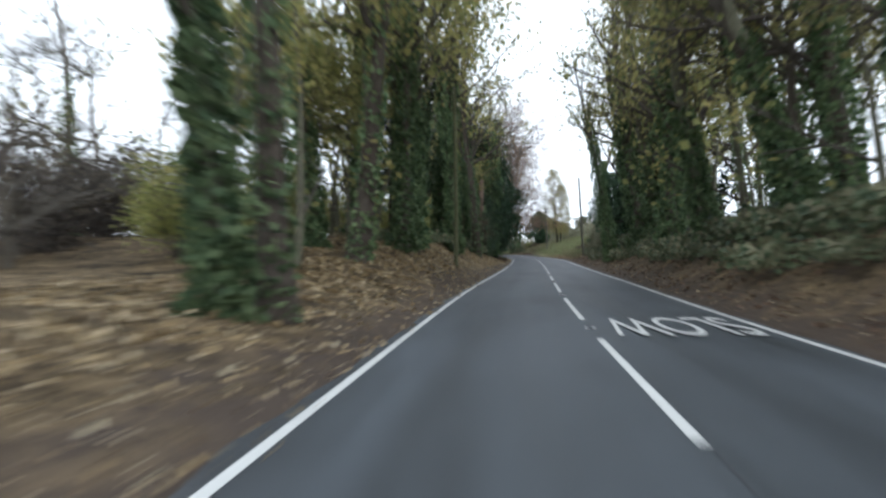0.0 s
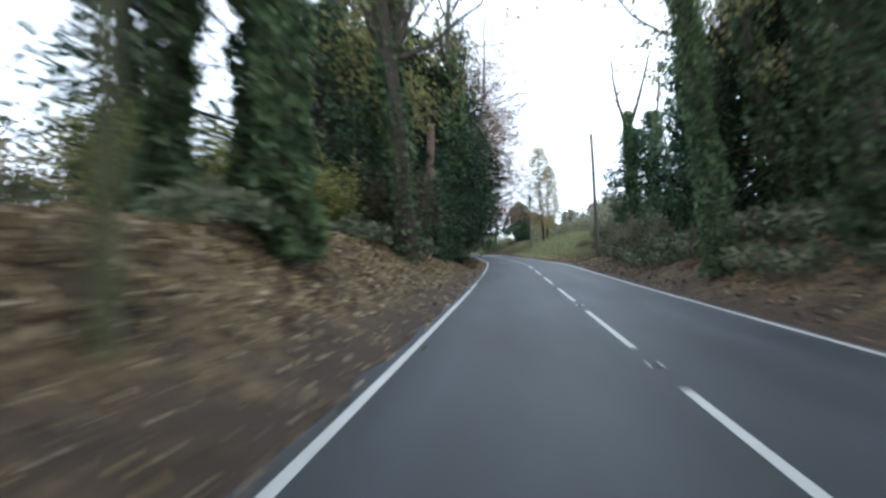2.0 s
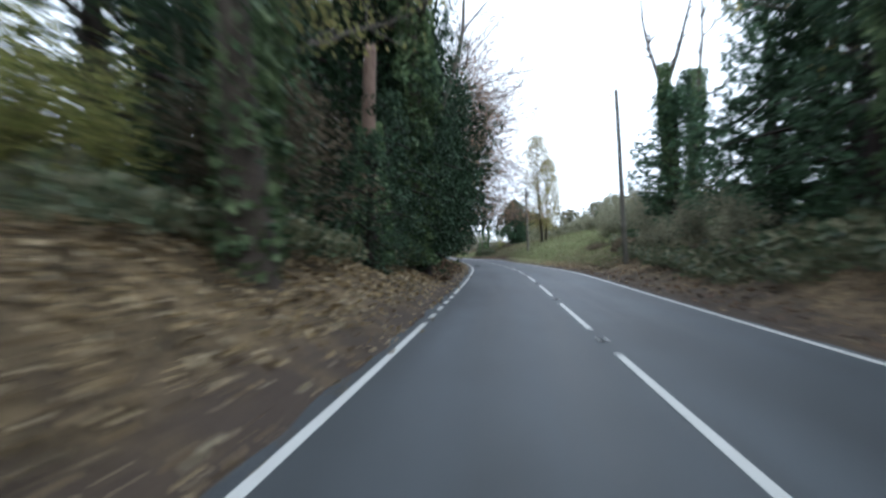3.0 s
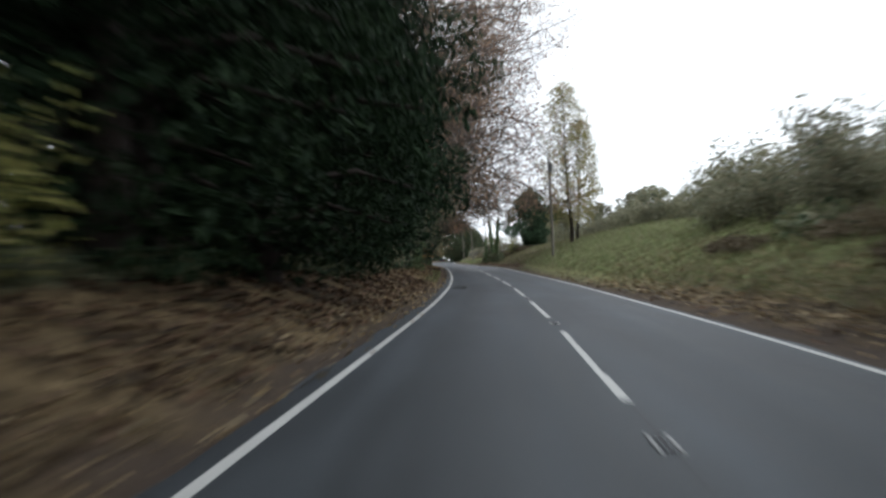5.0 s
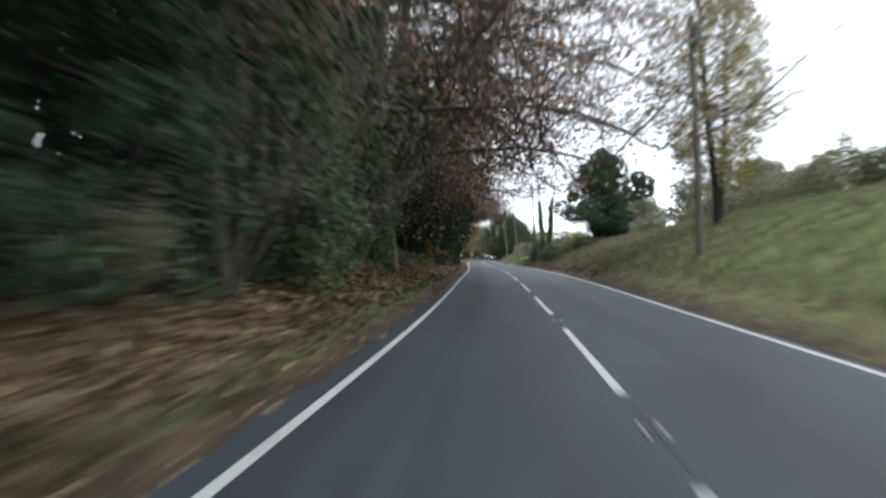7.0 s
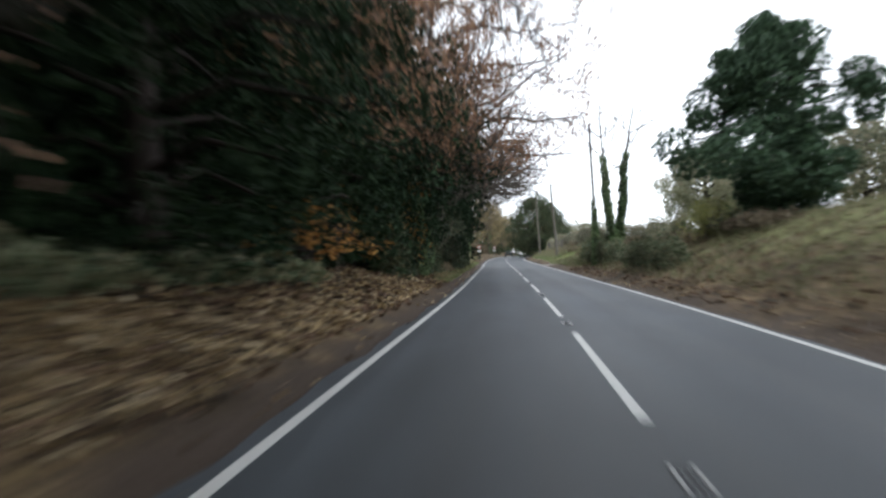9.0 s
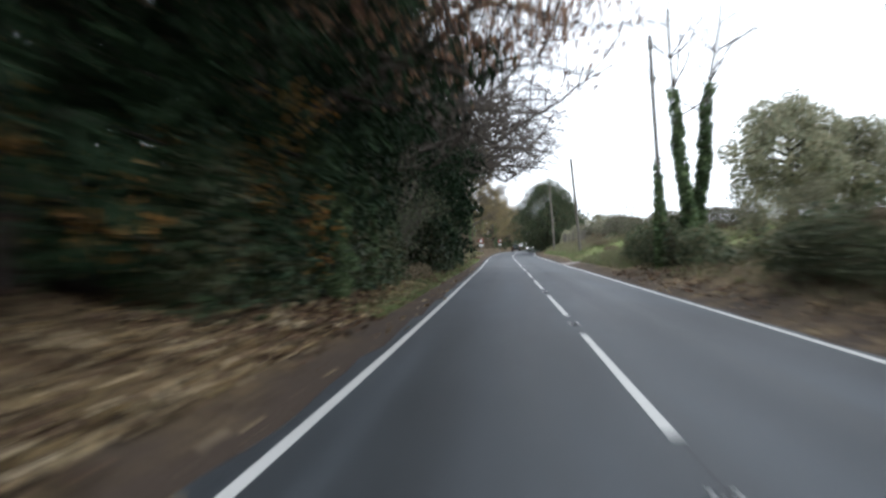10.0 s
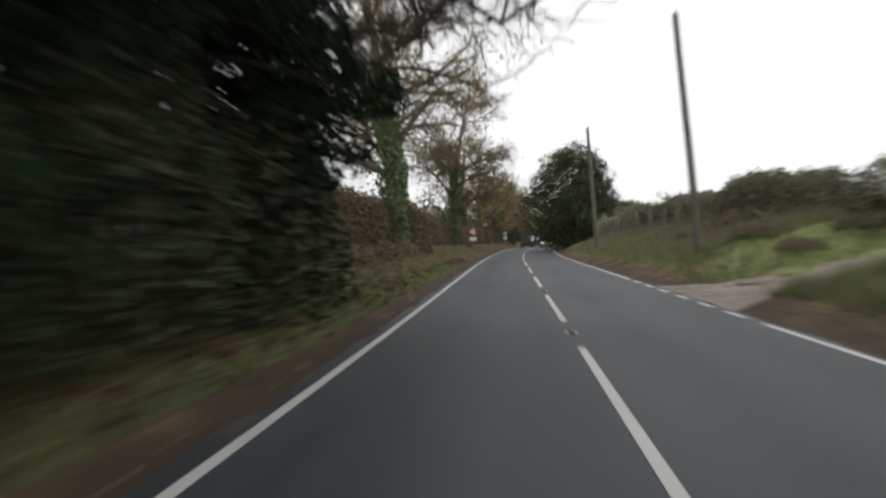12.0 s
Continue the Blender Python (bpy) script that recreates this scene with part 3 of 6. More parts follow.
def mound(seed, name, label, length, depth, height, leaf, count, size=0.13, group="undergrowth", category="undergrowth", flat_top=0.0, shape=0.75):
    """A low bank of leaves, along its own x axis, with stems inside."""
    rng = np.random.default_rng(seed)
    t = thing(name, label, category, group)
    x = rng.uniform(-0.5, 0.5, count) * length
    y = rng.uniform(-0.5, 0.5, count) * depth
    env = np.sqrt(np.clip(1 - (2 * y / depth) ** 4, 0, 1)) * np.clip(1 - np.abs(2 * x / length) ** 10, 0, 1)
    tops = height * env * (flat_top + (1 - flat_top) * (0.65 + 0.35 * np.sin(x * 1.9 + seed) * np.cos(y * 2.3 + x * 0.7)) + 0.08 * np.sin(x * 4 + y * 3))
    z = tops * (1 - rng.uniform(0, 1, count) ** 1.6 * 0.95)
    places = np.stack([x, y, z], -1) + rng.normal(size=(count, 3)) * 0.07
    stems = []
    for k in range(int(length * 3)):
        px, py = rng.uniform(-0.48, 0.48) * length, rng.uniform(-0.3, 0.3) * depth
        q = np.array([[px, py, -0.15], [px + rng.normal() * 0.15, py + rng.normal() * 0.1, height * 0.45], [px + rng.normal() * 0.3, py + rng.normal() * 0.2, height * 0.85]])
        stems.append((q, np.array([0.02, 0.015, 0.006]), 4))
    tagged(part("stem", limbs_mesh("stem", stems), TWIG, t), kind="stuff")
    part("foliage", mesh_of("foliage", *leaves(rng, places, size, shape, hang=0.2)), leaf, t)
    return t


def tilted(s, d, turn, sink, lean):
    """A pose on the ground, leaning towards the right by so many degrees."""
    return Matrix.Translation(spot(s, d, sink)) @ Matrix.Rotation(radians(heading(s)), 4, "Z") @ Matrix.Rotation(radians(lean), 4, "Y") @ Matrix.Rotation(radians(turn - heading(s)), 4, "Z")


def put(proto, s, d, turn=0.0, scale=1.0, sink=0.05, wide=1.0, label="", lean=0.0):
    """A copy of a thing on the ground at station s and offset d."""
    ob = copy_thing(proto, tilted(s, d, turn, sink, lean))
    ob.scale = (scale * wide, scale * wide, scale)
    if label:
        ob["label"] = label
    return ob


def plant(proto, s, d, turn=0.0, scale=1.0, sink=0.05, wide=1.0, lean=0.0):
    """Sets the thing itself on the ground."""
    proto.matrix_basis = tilted(s, d, turn, sink, lean)
    proto.scale = (scale * wide, scale * wide, scale)
    return proto


# ---- ground, road and markings ----
def build_ground():
    s = np.concatenate([np.arange(-400, -20, 20.0), np.arange(-20, 260, 1.0), np.arange(260, 400, 2.0), np.arange(400, 981, 20.0)])
    near = np.concatenate([np.arange(2.8, 8.0, 0.3), np.arange(8.0, 16, 0.8), [17, 19, 22, 26, 32, 40, 55, 80, 120, 200, 320, 420]])
    d = np.concatenate([-near[::-1], [-1.5, 0, 1.5], near])
    S, D = np.meshgrid(s, d, indexing="ij")
    P = at(S, D)
    P[..., 2] += np.where(np.abs(D) < 2.7, -0.12, rise(S, D) - 0.03)
    a, b = np.meshgrid(np.arange(len(s) - 1), np.arange(len(d) - 1), indexing="ij")
    i = a * len(d) + b
    me = mesh_of("ground", P.reshape(-1, 3), np.stack([i, i + 1, i + len(d) + 1, i + len(d)], -1).reshape(-1, 4), True)
    u = np.abs(D)
    grass = np.zeros(S.shape)
    left = D < 0
    # past 200 m less green and more brown also imitates the trees' shade
    grass[left] = np.clip(np.interp(S[left], [105, 130, 150, 160, 192, 205], [-0.3, 0.12, 0.1, 0.25, 0.25, 0.42]) - 0.7 * np.clip(u[left] - 4.2, 0, 3), -0.5, 1)
    far_left = left & (S > 232)
    grass[far_left] = 0.34 - 0.25 * np.clip(u[far_left] - 4.0, 0, 3)
    grass[left & (u > 23)] = 0.8
    right = ~left
    grass[right] = np.interp(S[right], [60, 88, 98, 108, 118, 148, 158, 188, 200, 215], [-0.3, 0.15, 0.4, 0.6, 0.75, 0.7, 0.28, 0.26, 0.36, 0.5]) + 0.12 * np.clip(u[right] - 5.5, -1.5, 2)
    grass[right & (S < 75) & (u < 20)] = -0.3
    grass[right & (S < 75) & (u > 20)] = 0.8
    grass[right & (S > 236)] -= 0.5 * np.clip(u[right & (S > 236)] - 6.0, 0, 1.5)
    earth = np.clip(1.0 - (u - 3.1) / np.interp(S, [20, 36, 48, 78, 95, 115, 150, 205], [3.6, 3.2, 2.5, 2.0, 1.3, 0.9, 1.5, 1.9]), -1, 1) * 0.75
    earth[right] = np.clip(1.0 - (u[right] - 3.1) / np.interp(S[right], [60, 80, 110, 190, 210], [4.2, 3.0, 1.9, 2.2, 2.1]), -1, 1) * 0.7
    mud = right & (np.abs(S - 230) < 8)
    earth[mud] = np.maximum(earth[mud], np.clip(1.2 - 0.1 * np.abs(S[mud] - 230) - 0.22 * (u[mud] - 3), -1, 0.8))
    for key, val in (("grass", grass), ("earth", earth)):
        me.attributes.new(key, "FLOAT", "POINT").data.foreach_set("value", val.ravel().astype(np.float32))
    me.materials.append(GROUND)
    tagged(new("ground", me), "woodland verge of fallen leaves, earth and grass banks", "ground", kind="structure")


def ribbon(s, d0, d1, z):
    """Verts and quads of a strip between two offsets."""
    p = np.stack([at(s, d0, z), at(s, d1, z)], 1).reshape(-1, 3)
    i = np.arange(len(s) - 1) * 2
    return p, np.stack([i, i + 1, i + 3, i + 2], -1)


def build_road():
    s = np.arange(-60, 420, 1.0)
    n = 13
    f = np.linspace(0, 1, n)
    wob = 0.05 * np.sin(s * 1.3) + 0.04 * np.sin(s * 3.7)
    lo = -(lane(s, -1) + np.interp(s, [80, 95, 135, 160], [0.22, 0.36, 0.36, 0.24])) + wob
    hi = lane(s, 1) + 0.17 + 0.04 * np.sin(s * 1.9 + 1)
    S = np.repeat(s[:, None], n + 2, 1)
    D = np.concatenate([lo[:, None], lo[:, None] + (hi - lo)[:, None] * f, hi[:, None]], 1)
    P = at(S, D)
    P[:, 0, 2] -= 0.14
    P[:, -1, 2] -= 0.14
    a, b = np.meshgrid(np.arange(len(s) - 1), np.arange(n + 1), indexing="ij")
    i = a * (n + 2) + b
    me = mesh_of("road", P.reshape(-1, 3), np.stack([i, i + 1, i + n + 3, i + n + 2], -1).reshape(-1, 4))
    along = np.stack([S, D, 0 * S], -1).reshape(-1, 3).astype(np.float32)
    me.attributes.new("along", "FLOAT_VECTOR", "POINT").data.foreach_set("vector", along.ravel())
    me.materials.append(ASPHALT)
    tagged(new("road", me), "two-lane country road of worn grey asphalt", "road", kind="structure")


def edge_line(side, breaks):
    """The white edge line, broken into short marks past each entrance."""
    ob = thing("edge_line", "worn white painted line along the asphalt's edge", "road marking", kind="structure")
    runs, start = [], -55.0
    for lo, hi in breaks:
        runs.append((start, lo))
        q = lo + 1.0
        while q < hi - 1:
            runs.append((q, q + 1.0))
            q += 2.0
        start = hi
    runs.append((start, 400.0))
    for lo, hi in runs:
        s = np.linspace(lo, hi, max(2, int((hi - lo) / 1.0)))
        c = side * lane(s, side)
        part("line", mesh_of("line", *ribbon(s, c - 0.055, c + 0.055, 0.005)), PAINT, ob)


def centre_line():
    ob = thing("centre_line", "broken white centre line of long painted dashes", "road marking", kind="structure")
    shared = None
    for k in range(-6, 36):
        s0 = DASH_START + 9 * k
        if shared is None:
            y = np.linspace(0, 6.0, 7)
            v = np.stack([np.stack([np.full(7, -0.05), y, 0 * y], -1), np.stack([np.full(7, 0.05), y, 0 * y], -1)], 1).reshape(-1, 3)
            i = np.arange(6) * 2
            shared = mesh_of("dash", v, np.stack([i, i + 1, i + 3, i + 2], -1))
        dash = part("dash", shared, PAINT, ob)
        a, b = at(s0, 0.0), at(s0 + 6, 0.0)
        pitch = math.degrees(math.atan2(b[2] - a[2], 6.0))
        dash.matrix_basis = pose(a[0], a[1], a[2] + 0.006, pitch, 0, heading(s0 + 3))


STUD_IRON = plain("polished_stud_iron", (0.42, 0.42, 0.41), 0.45, 0.3)
STUD_RUBBER = plain("stud_rubber", (0.025, 0.025, 0.026), 0.7)
STUD_GLASS = plain("stud_glass", (0.6, 0.62, 0.64), 0.15)
TAR = plain("black_tar", (0.036, 0.038, 0.042), 0.6)


def road_joint():
    """The tarred joint between the two lanes' asphalt."""
    ob = thing("tar_joint", "thin dark tarred joint along the middle of the road", "road joint", kind="structure")
    s = np.arange(-50, 380, 1.0)
    d = 0.03 + 0.015 * np.sin(s * 0.9)
    part("seam", mesh_of("seam", *ribbon(s, d - 0.009, d + 0.009 + 0.006 * np.sin(s * 2.3), 0.003)), TAR, ob)


def road_stud():
    """A cat's-eye: an iron frame with a rubber pad and two glass eyes each way."""
    t = thing("road_stud", "cast iron reflecting road stud set in the asphalt", "road stud", "road studs")
    for x in (-0.07, 0.07):
        bm = bmesh.new()
        bmesh.ops.create_cube(bm, size=1.0, matrix=Matrix.Translation((x, 0, 0.004)) @ Matrix.Diagonal((0.04, 0.24, 0.018, 1)))
        bmesh.ops.bevel(bm, geom=bm.edges[:], offset=0.007, segments=1, affect="EDGES")
        part("cheek", bm, STUD_IRON, t, "tyre-polished iron cheek")
    bm = bmesh.new()
    bmesh.ops.create_cube(bm, size=1.0, matrix=Matrix.Translation((0, 0, 0.004)) @ Matrix.Diagonal((0.10, 0.15, 0.02, 1)))
    bmesh.ops.bevel(bm, geom=bm.edges[:], offset=0.007, segments=1, affect="EDGES")
    part("pad", bm, STUD_RUBBER, t, "black rubber pad")
    for x in (-0.025, 0.025):
        bm = bmesh.new()
        bmesh.ops.create_uvsphere(bm, u_segments=8, v_segments=5, radius=0.012, matrix=Matrix.Translation((x, -0.07, 0.012)))
        part("reflector", bm, STUD_GLASS, t, "small glass reflector")
    return t


def lettering():
    """SLOW, painted on the far lane for drivers coming the other way."""
    cu = bpy.data.curves.new("slow_marking", "FONT")
    cu.body, cu.align_x, cu.size = "SLOW", "CENTER", 1.0
    cu.extrude, cu.offset = 0.0006, 0.0
    tmp = new("slow_marking", cu)
    me = bpy.data.meshes.new_from_object(tmp.evaluated_get(bpy.context.evaluated_depsgraph_get()))
    bpy.data.objects.remove(tmp)
    me.materials.clear()
    me.materials.append(PAINT)
    co = np.empty(len(me.vertices) * 3, np.float32)
    me.vertices.foreach_get("co", co)
    co = co.reshape(-1, 3)
    co[:, 0] *= 2.25 / np.ptp(co[:, 0])
    co[:, 1] = (co[:, 1] - co[:, 1].min()) * 3.2 / np.ptp(co[:, 1])
    me.vertices.foreach_set("co", co.ravel())
    ob = tagged(new("slow_marking", me), "white SLOW lettering painted on the asphalt lane", "road marking", kind="structure")
    p = at(17.5, 1.44)
    ob.matrix_basis = pose(p[0], p[1], p[2] + 0.006, 0.3, 0, heading(16) + 180)


def drain():
    t = thing("drain_grate", "dark cast iron drain grate at the lane's edge", "drain")
    for m in (pose(0, 0.95, 0.004), pose(0, -0.95, 0.004)):
        bm = bmesh.new()
        bmesh.ops.create_cube(bm, size=1.0, matrix=m @ Matrix.Diagonal((0.56, 0.06, 0.012, 1)))
        part("rim", bm, DARK_IRON, t)
    for k in range(5):
        bm = bmesh.new()
        bmesh.ops.create_cube(bm, size=1.0, matrix=Matrix.Diagonal((0.065, 1.84, 0.012, 1)))
        b = part("bar", bm, DARK_IRON, t)
        b.location = (-0.24 + 0.12 * k, 0, 0.004)
    p = at(115.2, -2.3)
    t.matrix_basis = pose(p[0], p[1], p[2] + 0.006, 0, 0, heading(115) - 2)


def build_track():
    """The gravel track that leaves the road to the right."""
    f = np.linspace(0, 1, 80)
    s = 229.4 + 0.9 * f
    d = 3.15 + 20 * f
    half = np.interp(f, [0, 0.08, 0.25, 1], [3.8, 2.4, 1.5, 1.3])
    rows = []
    for k in np.linspace(-1, 1, 17):
        ss, dd = s + half * k, d + 0.12 * np.sin(k * 9 + 20 * f)
        p = at(ss, dd)
        rut = 0.07 * math.exp(-((abs(k) - 0.55) / 0.16) ** 2) * np.clip(f * 8, 0, 1)
        p[:, 2] += rise(ss, dd) + 0.035 * np.clip(f * 10, 0, 1) - 0.004 - 0.05 * k * k * np.clip(f * 10, 0, 1) - rut + 0.025 * np.sin(ss * 5.3 + dd * 3.1) * np.sin(dd * 4.7) * np.clip(f * 8, 0, 1)
        rows.append(p)
    P = np.stack(rows, 1)
    a, b = np.meshgrid(np.arange(79), np.arange(16), indexing="ij")
    i = a * 17 + b
    me = mesh_of("gravel_track", P.reshape(-1, 3), np.stack([i, i + 1, i + 18, i + 17], -1).reshape(-1, 4), True)
    me.materials.append(GRAVEL)
    tagged(new("gravel_track", me), "pale stony farm track climbing from the road", "track", kind="structure")


build_ground()
build_road()
edge_line(-1, [(63.5, 72.5)])
edge_line(1, [(223.5, 236.5)])
centre_line()
road_joint()
lettering()
drain()
build_track()
stud = road_stud()
for k in range(1, 28):
    s = DASH_START + 9 * k - 1.5
    p = at(s, 0.0)
    m = pose(p[0], p[1], p[2] + 0.006, 0, 0, heading(s))
    if k == 1:
        stud.matrix_basis = m
    else:
        copy_thing(stud, m)

# ---- prototypes of the trees; each is planted once and then copied ----
IVY_TREES = [ivy_tree(11, 17, 0.26, 0.55, 11.5, leaf=HAZEL), ivy_tree(12, 18.5, 0.28, 0.65, 12.5, 3700, leaf=HAZEL), ivy_tree(13, 16, 0.2, 0.42, 9.5, 3400),
             ivy_tree(14, 19, 0.3, 0.3, 6.0, 2200, leaf=HAZEL, bark=BARK_GREEN)]
IVY_TREES.append(ivy_tree(15, 17, 0.24, 0.5, 10, 1500, leaf=HAZEL, leaf_count=900))
TWIN_IVY = ivy_tree(24, 17, 0.26, 0.52, 13.0, 5400, leaf=HAZEL, leaf_count=1500, first=0.45)
BIG_IVY = ivy_tree(21, 17, 0.38, 0.8, 13.0, 6500, leaf=HAZEL, leaf_count=900, first=0.5)
SAPLING = spreading(48, "hazel_sapling", "slender young tree with thin olive autumn leaves", 9.5, 3.6, HAZEL, 1100, 0.18, first=0.2, girth=0.075, kids=((10, 12), (4, 5), (2, 3)), spread=0.35, bark=BARK_GREEN)
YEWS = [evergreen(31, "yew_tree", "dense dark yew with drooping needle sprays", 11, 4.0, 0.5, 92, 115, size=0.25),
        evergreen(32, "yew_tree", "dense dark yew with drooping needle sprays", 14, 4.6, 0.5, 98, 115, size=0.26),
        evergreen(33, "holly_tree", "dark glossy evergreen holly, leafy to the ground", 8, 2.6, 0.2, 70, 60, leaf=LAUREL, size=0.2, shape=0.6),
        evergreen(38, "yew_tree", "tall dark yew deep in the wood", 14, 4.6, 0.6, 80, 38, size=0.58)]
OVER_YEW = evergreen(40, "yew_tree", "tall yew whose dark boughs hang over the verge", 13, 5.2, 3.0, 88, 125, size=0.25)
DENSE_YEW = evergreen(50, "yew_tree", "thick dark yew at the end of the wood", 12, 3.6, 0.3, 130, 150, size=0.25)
planted = set()


def grove(protos, rows, seed, scale=(0.85, 1.15), lean=(0, 0)):
    """Plants (station, offset) rows with the prototypes in turn."""
    rng = np.random.default_rng(seed)
    for k, (s, d, *rest) in enumerate(rows):
        pr = protos[rest[0] if rest else k % len(protos)]
        sc = rest[1] if len(rest) > 1 else rng.uniform(*scale)
        turn = rng.uniform(0, 360)
        if pr.name in planted:
            put(pr, s, d, turn, sc, lean=rng.uniform(*lean))
        else:
            planted.add(pr.name)
            plant(pr, s, d, turn, sc, lean=rng.uniform(*lean))


# the wood on the left, from the start to the yews
grove(IVY_TREES, [(13.2, -5.4, 2, 0.9), (31.6, -6.0, 0), (34.6, -6.1, 0, 1.05), (36.7, -6.3, 1, 1.0), (47, -8.1, 2, 1.0),
                  (66.5, -9.5, 0), (70, -8, 3), (-6, -7, 1)], 1)
plant(TWIN_IVY, 48.3, -6.5, 40, 1.0)
put(TWIN_IVY, 47.0, -5.6, 160, 1.0, wide=0.85)
put(TWIN_IVY, 62, -5.9, 250, 1.0)
put(TWIN_IVY, 35.2, -8.6, 310, 1.0)
plant(BIG_IVY, 79.5, -5.5, 200, 1.0, wide=1.1)
spire = evergreen(39, "ivy_smothered_tree", "spire of a dead tree smothered in dark blue-green ivy", 14.5, 3.0, 0.6, 95, 170, leaf=LAUREL, size=0.135, shape=0.65, hang=0.9, shape_top=0.75, stem=0.35, flat=0.9)
plant(spire, 80.3, -4.7, 0)
put(spire, 84.5, -5.6, 120, 0.85)
put(BIG_IVY, 67, -6.6, 60, 0.95)
put(BIG_IVY, 56.8, 4.7, 120, 0.85, wide=0.65, lean=-6)
# the wood on the right
grove(IVY_TREES, [(8, 7.5, 3), (14, 6.8, 3), (19.5, 7.3, 2), (24.6, 7.0, 3), (27, 9.0, 4), (21.5, 9.4, 0), (16.5, 9.6, 2), (25.6, 8.6, 4), (29, 10.2, 4), (32.5, 8.8, 2), (32.3, 6.1, 3), (36.4, 7.1, 2), (41, 6.2, 1), (44, 8.4, 3), (49.5, 6.0, 0), (53.5, 9.4, 0), (50, 9.0, 1), (52.3, 7.4, 3),
                  (57.5, 7.6, 2), (61, 8.6, 0), (66, 8.0, 1), (70.5, 9.2, 2), (75, 10.5, 0), (-4, 7, 1), (12, 12, 4), (27, 13, 4), (40, 13, 4), (52, 13, 4), (58, 12.5, 4), (66, 13, 4), (74, 14.5, 4), (2, 12, 4)], 2, lean=(-12, -4))
plant(SAPLING, 21, -9, 0)
rng = np.random.default_rng(6)
for s, d in ((33, -9.0), (36.5, -9.2), (35, -11), (28, -8.5), (34, -9.5), (33, -12), (25, -10.5), (31, -13.5), (64, -8.0), (66.5, -7.2), 
             (10, 9.6), (19, 10.2), (28, 9.6), (38.5, 9.4), (45.5, 9.4), (54.5, 9.8), (64, 10), (20, 14), (36, 13.5), (53, 14.5)):
    put(SAPLING, s, d, rng.uniform(0, 360), rng.uniform(0.9, 1.4), lean=rng.uniform(-5, 2))
for s, d, sc, lean in ((24, -7.8, 1.5, 9), (28.5, -7.4, 1.6, 11), (33.5, -7.6, 1.55, 8), (22.5, 8.0, 1.5, -12), (33.6, 7.6, 1.5, -9)):
    put(SAPLING, s, d, rng.uniform(0, 360), sc, lean=lean)
hazel_tree = spreading(71, "hazel_tree", "tall hazel with thin yellow-green autumn leaves", 10.5, 3.8, HAZEL, 5200, 0.15, first=0.22, girth=0.09, kids=((10, 12), (5, 6), (3, 4)), spread=0.3, bark=BARK_GREEN)
plant(hazel_tree, 32.4, -8.4, 0, 1.0)
put(hazel_tree, 29.5, -10.6, 120, 0.95)
# the bare ash among the yews, its upper limbs over the road
bare_ash = spreading(68, "bare_ash_tree", "tall bare ash, long leafless limbs over the road", 19, 5.5, BROWN, 0, 0.1, bias=(1, 0.1), first=0.62, girth=0.16, kids=((4, 5), (4, 5), (3, 4)), over=4, floor=10.5, limb=0.4, lift=1.6)
plant(bare_ash, 80, -5.6, 0, 1.0)
# maples whose thin yellow boughs hang over the road high up
maple = spreading(66, "field_maple_tree", "woodland maple, thin yellow leaves on boughs over the road", 15, 6.5, YELLOW, 3600, 0.17, bias=(-1, 0), first=0.5, girth=0.2, kids=((7, 9), (4, 5), (3, 4)), spread=0.3, over=7, floor=7.5)
plant(maple, 29, 8.2, 0, 1.0)
put(maple, 45.5, 8.0, 10, 0.95)
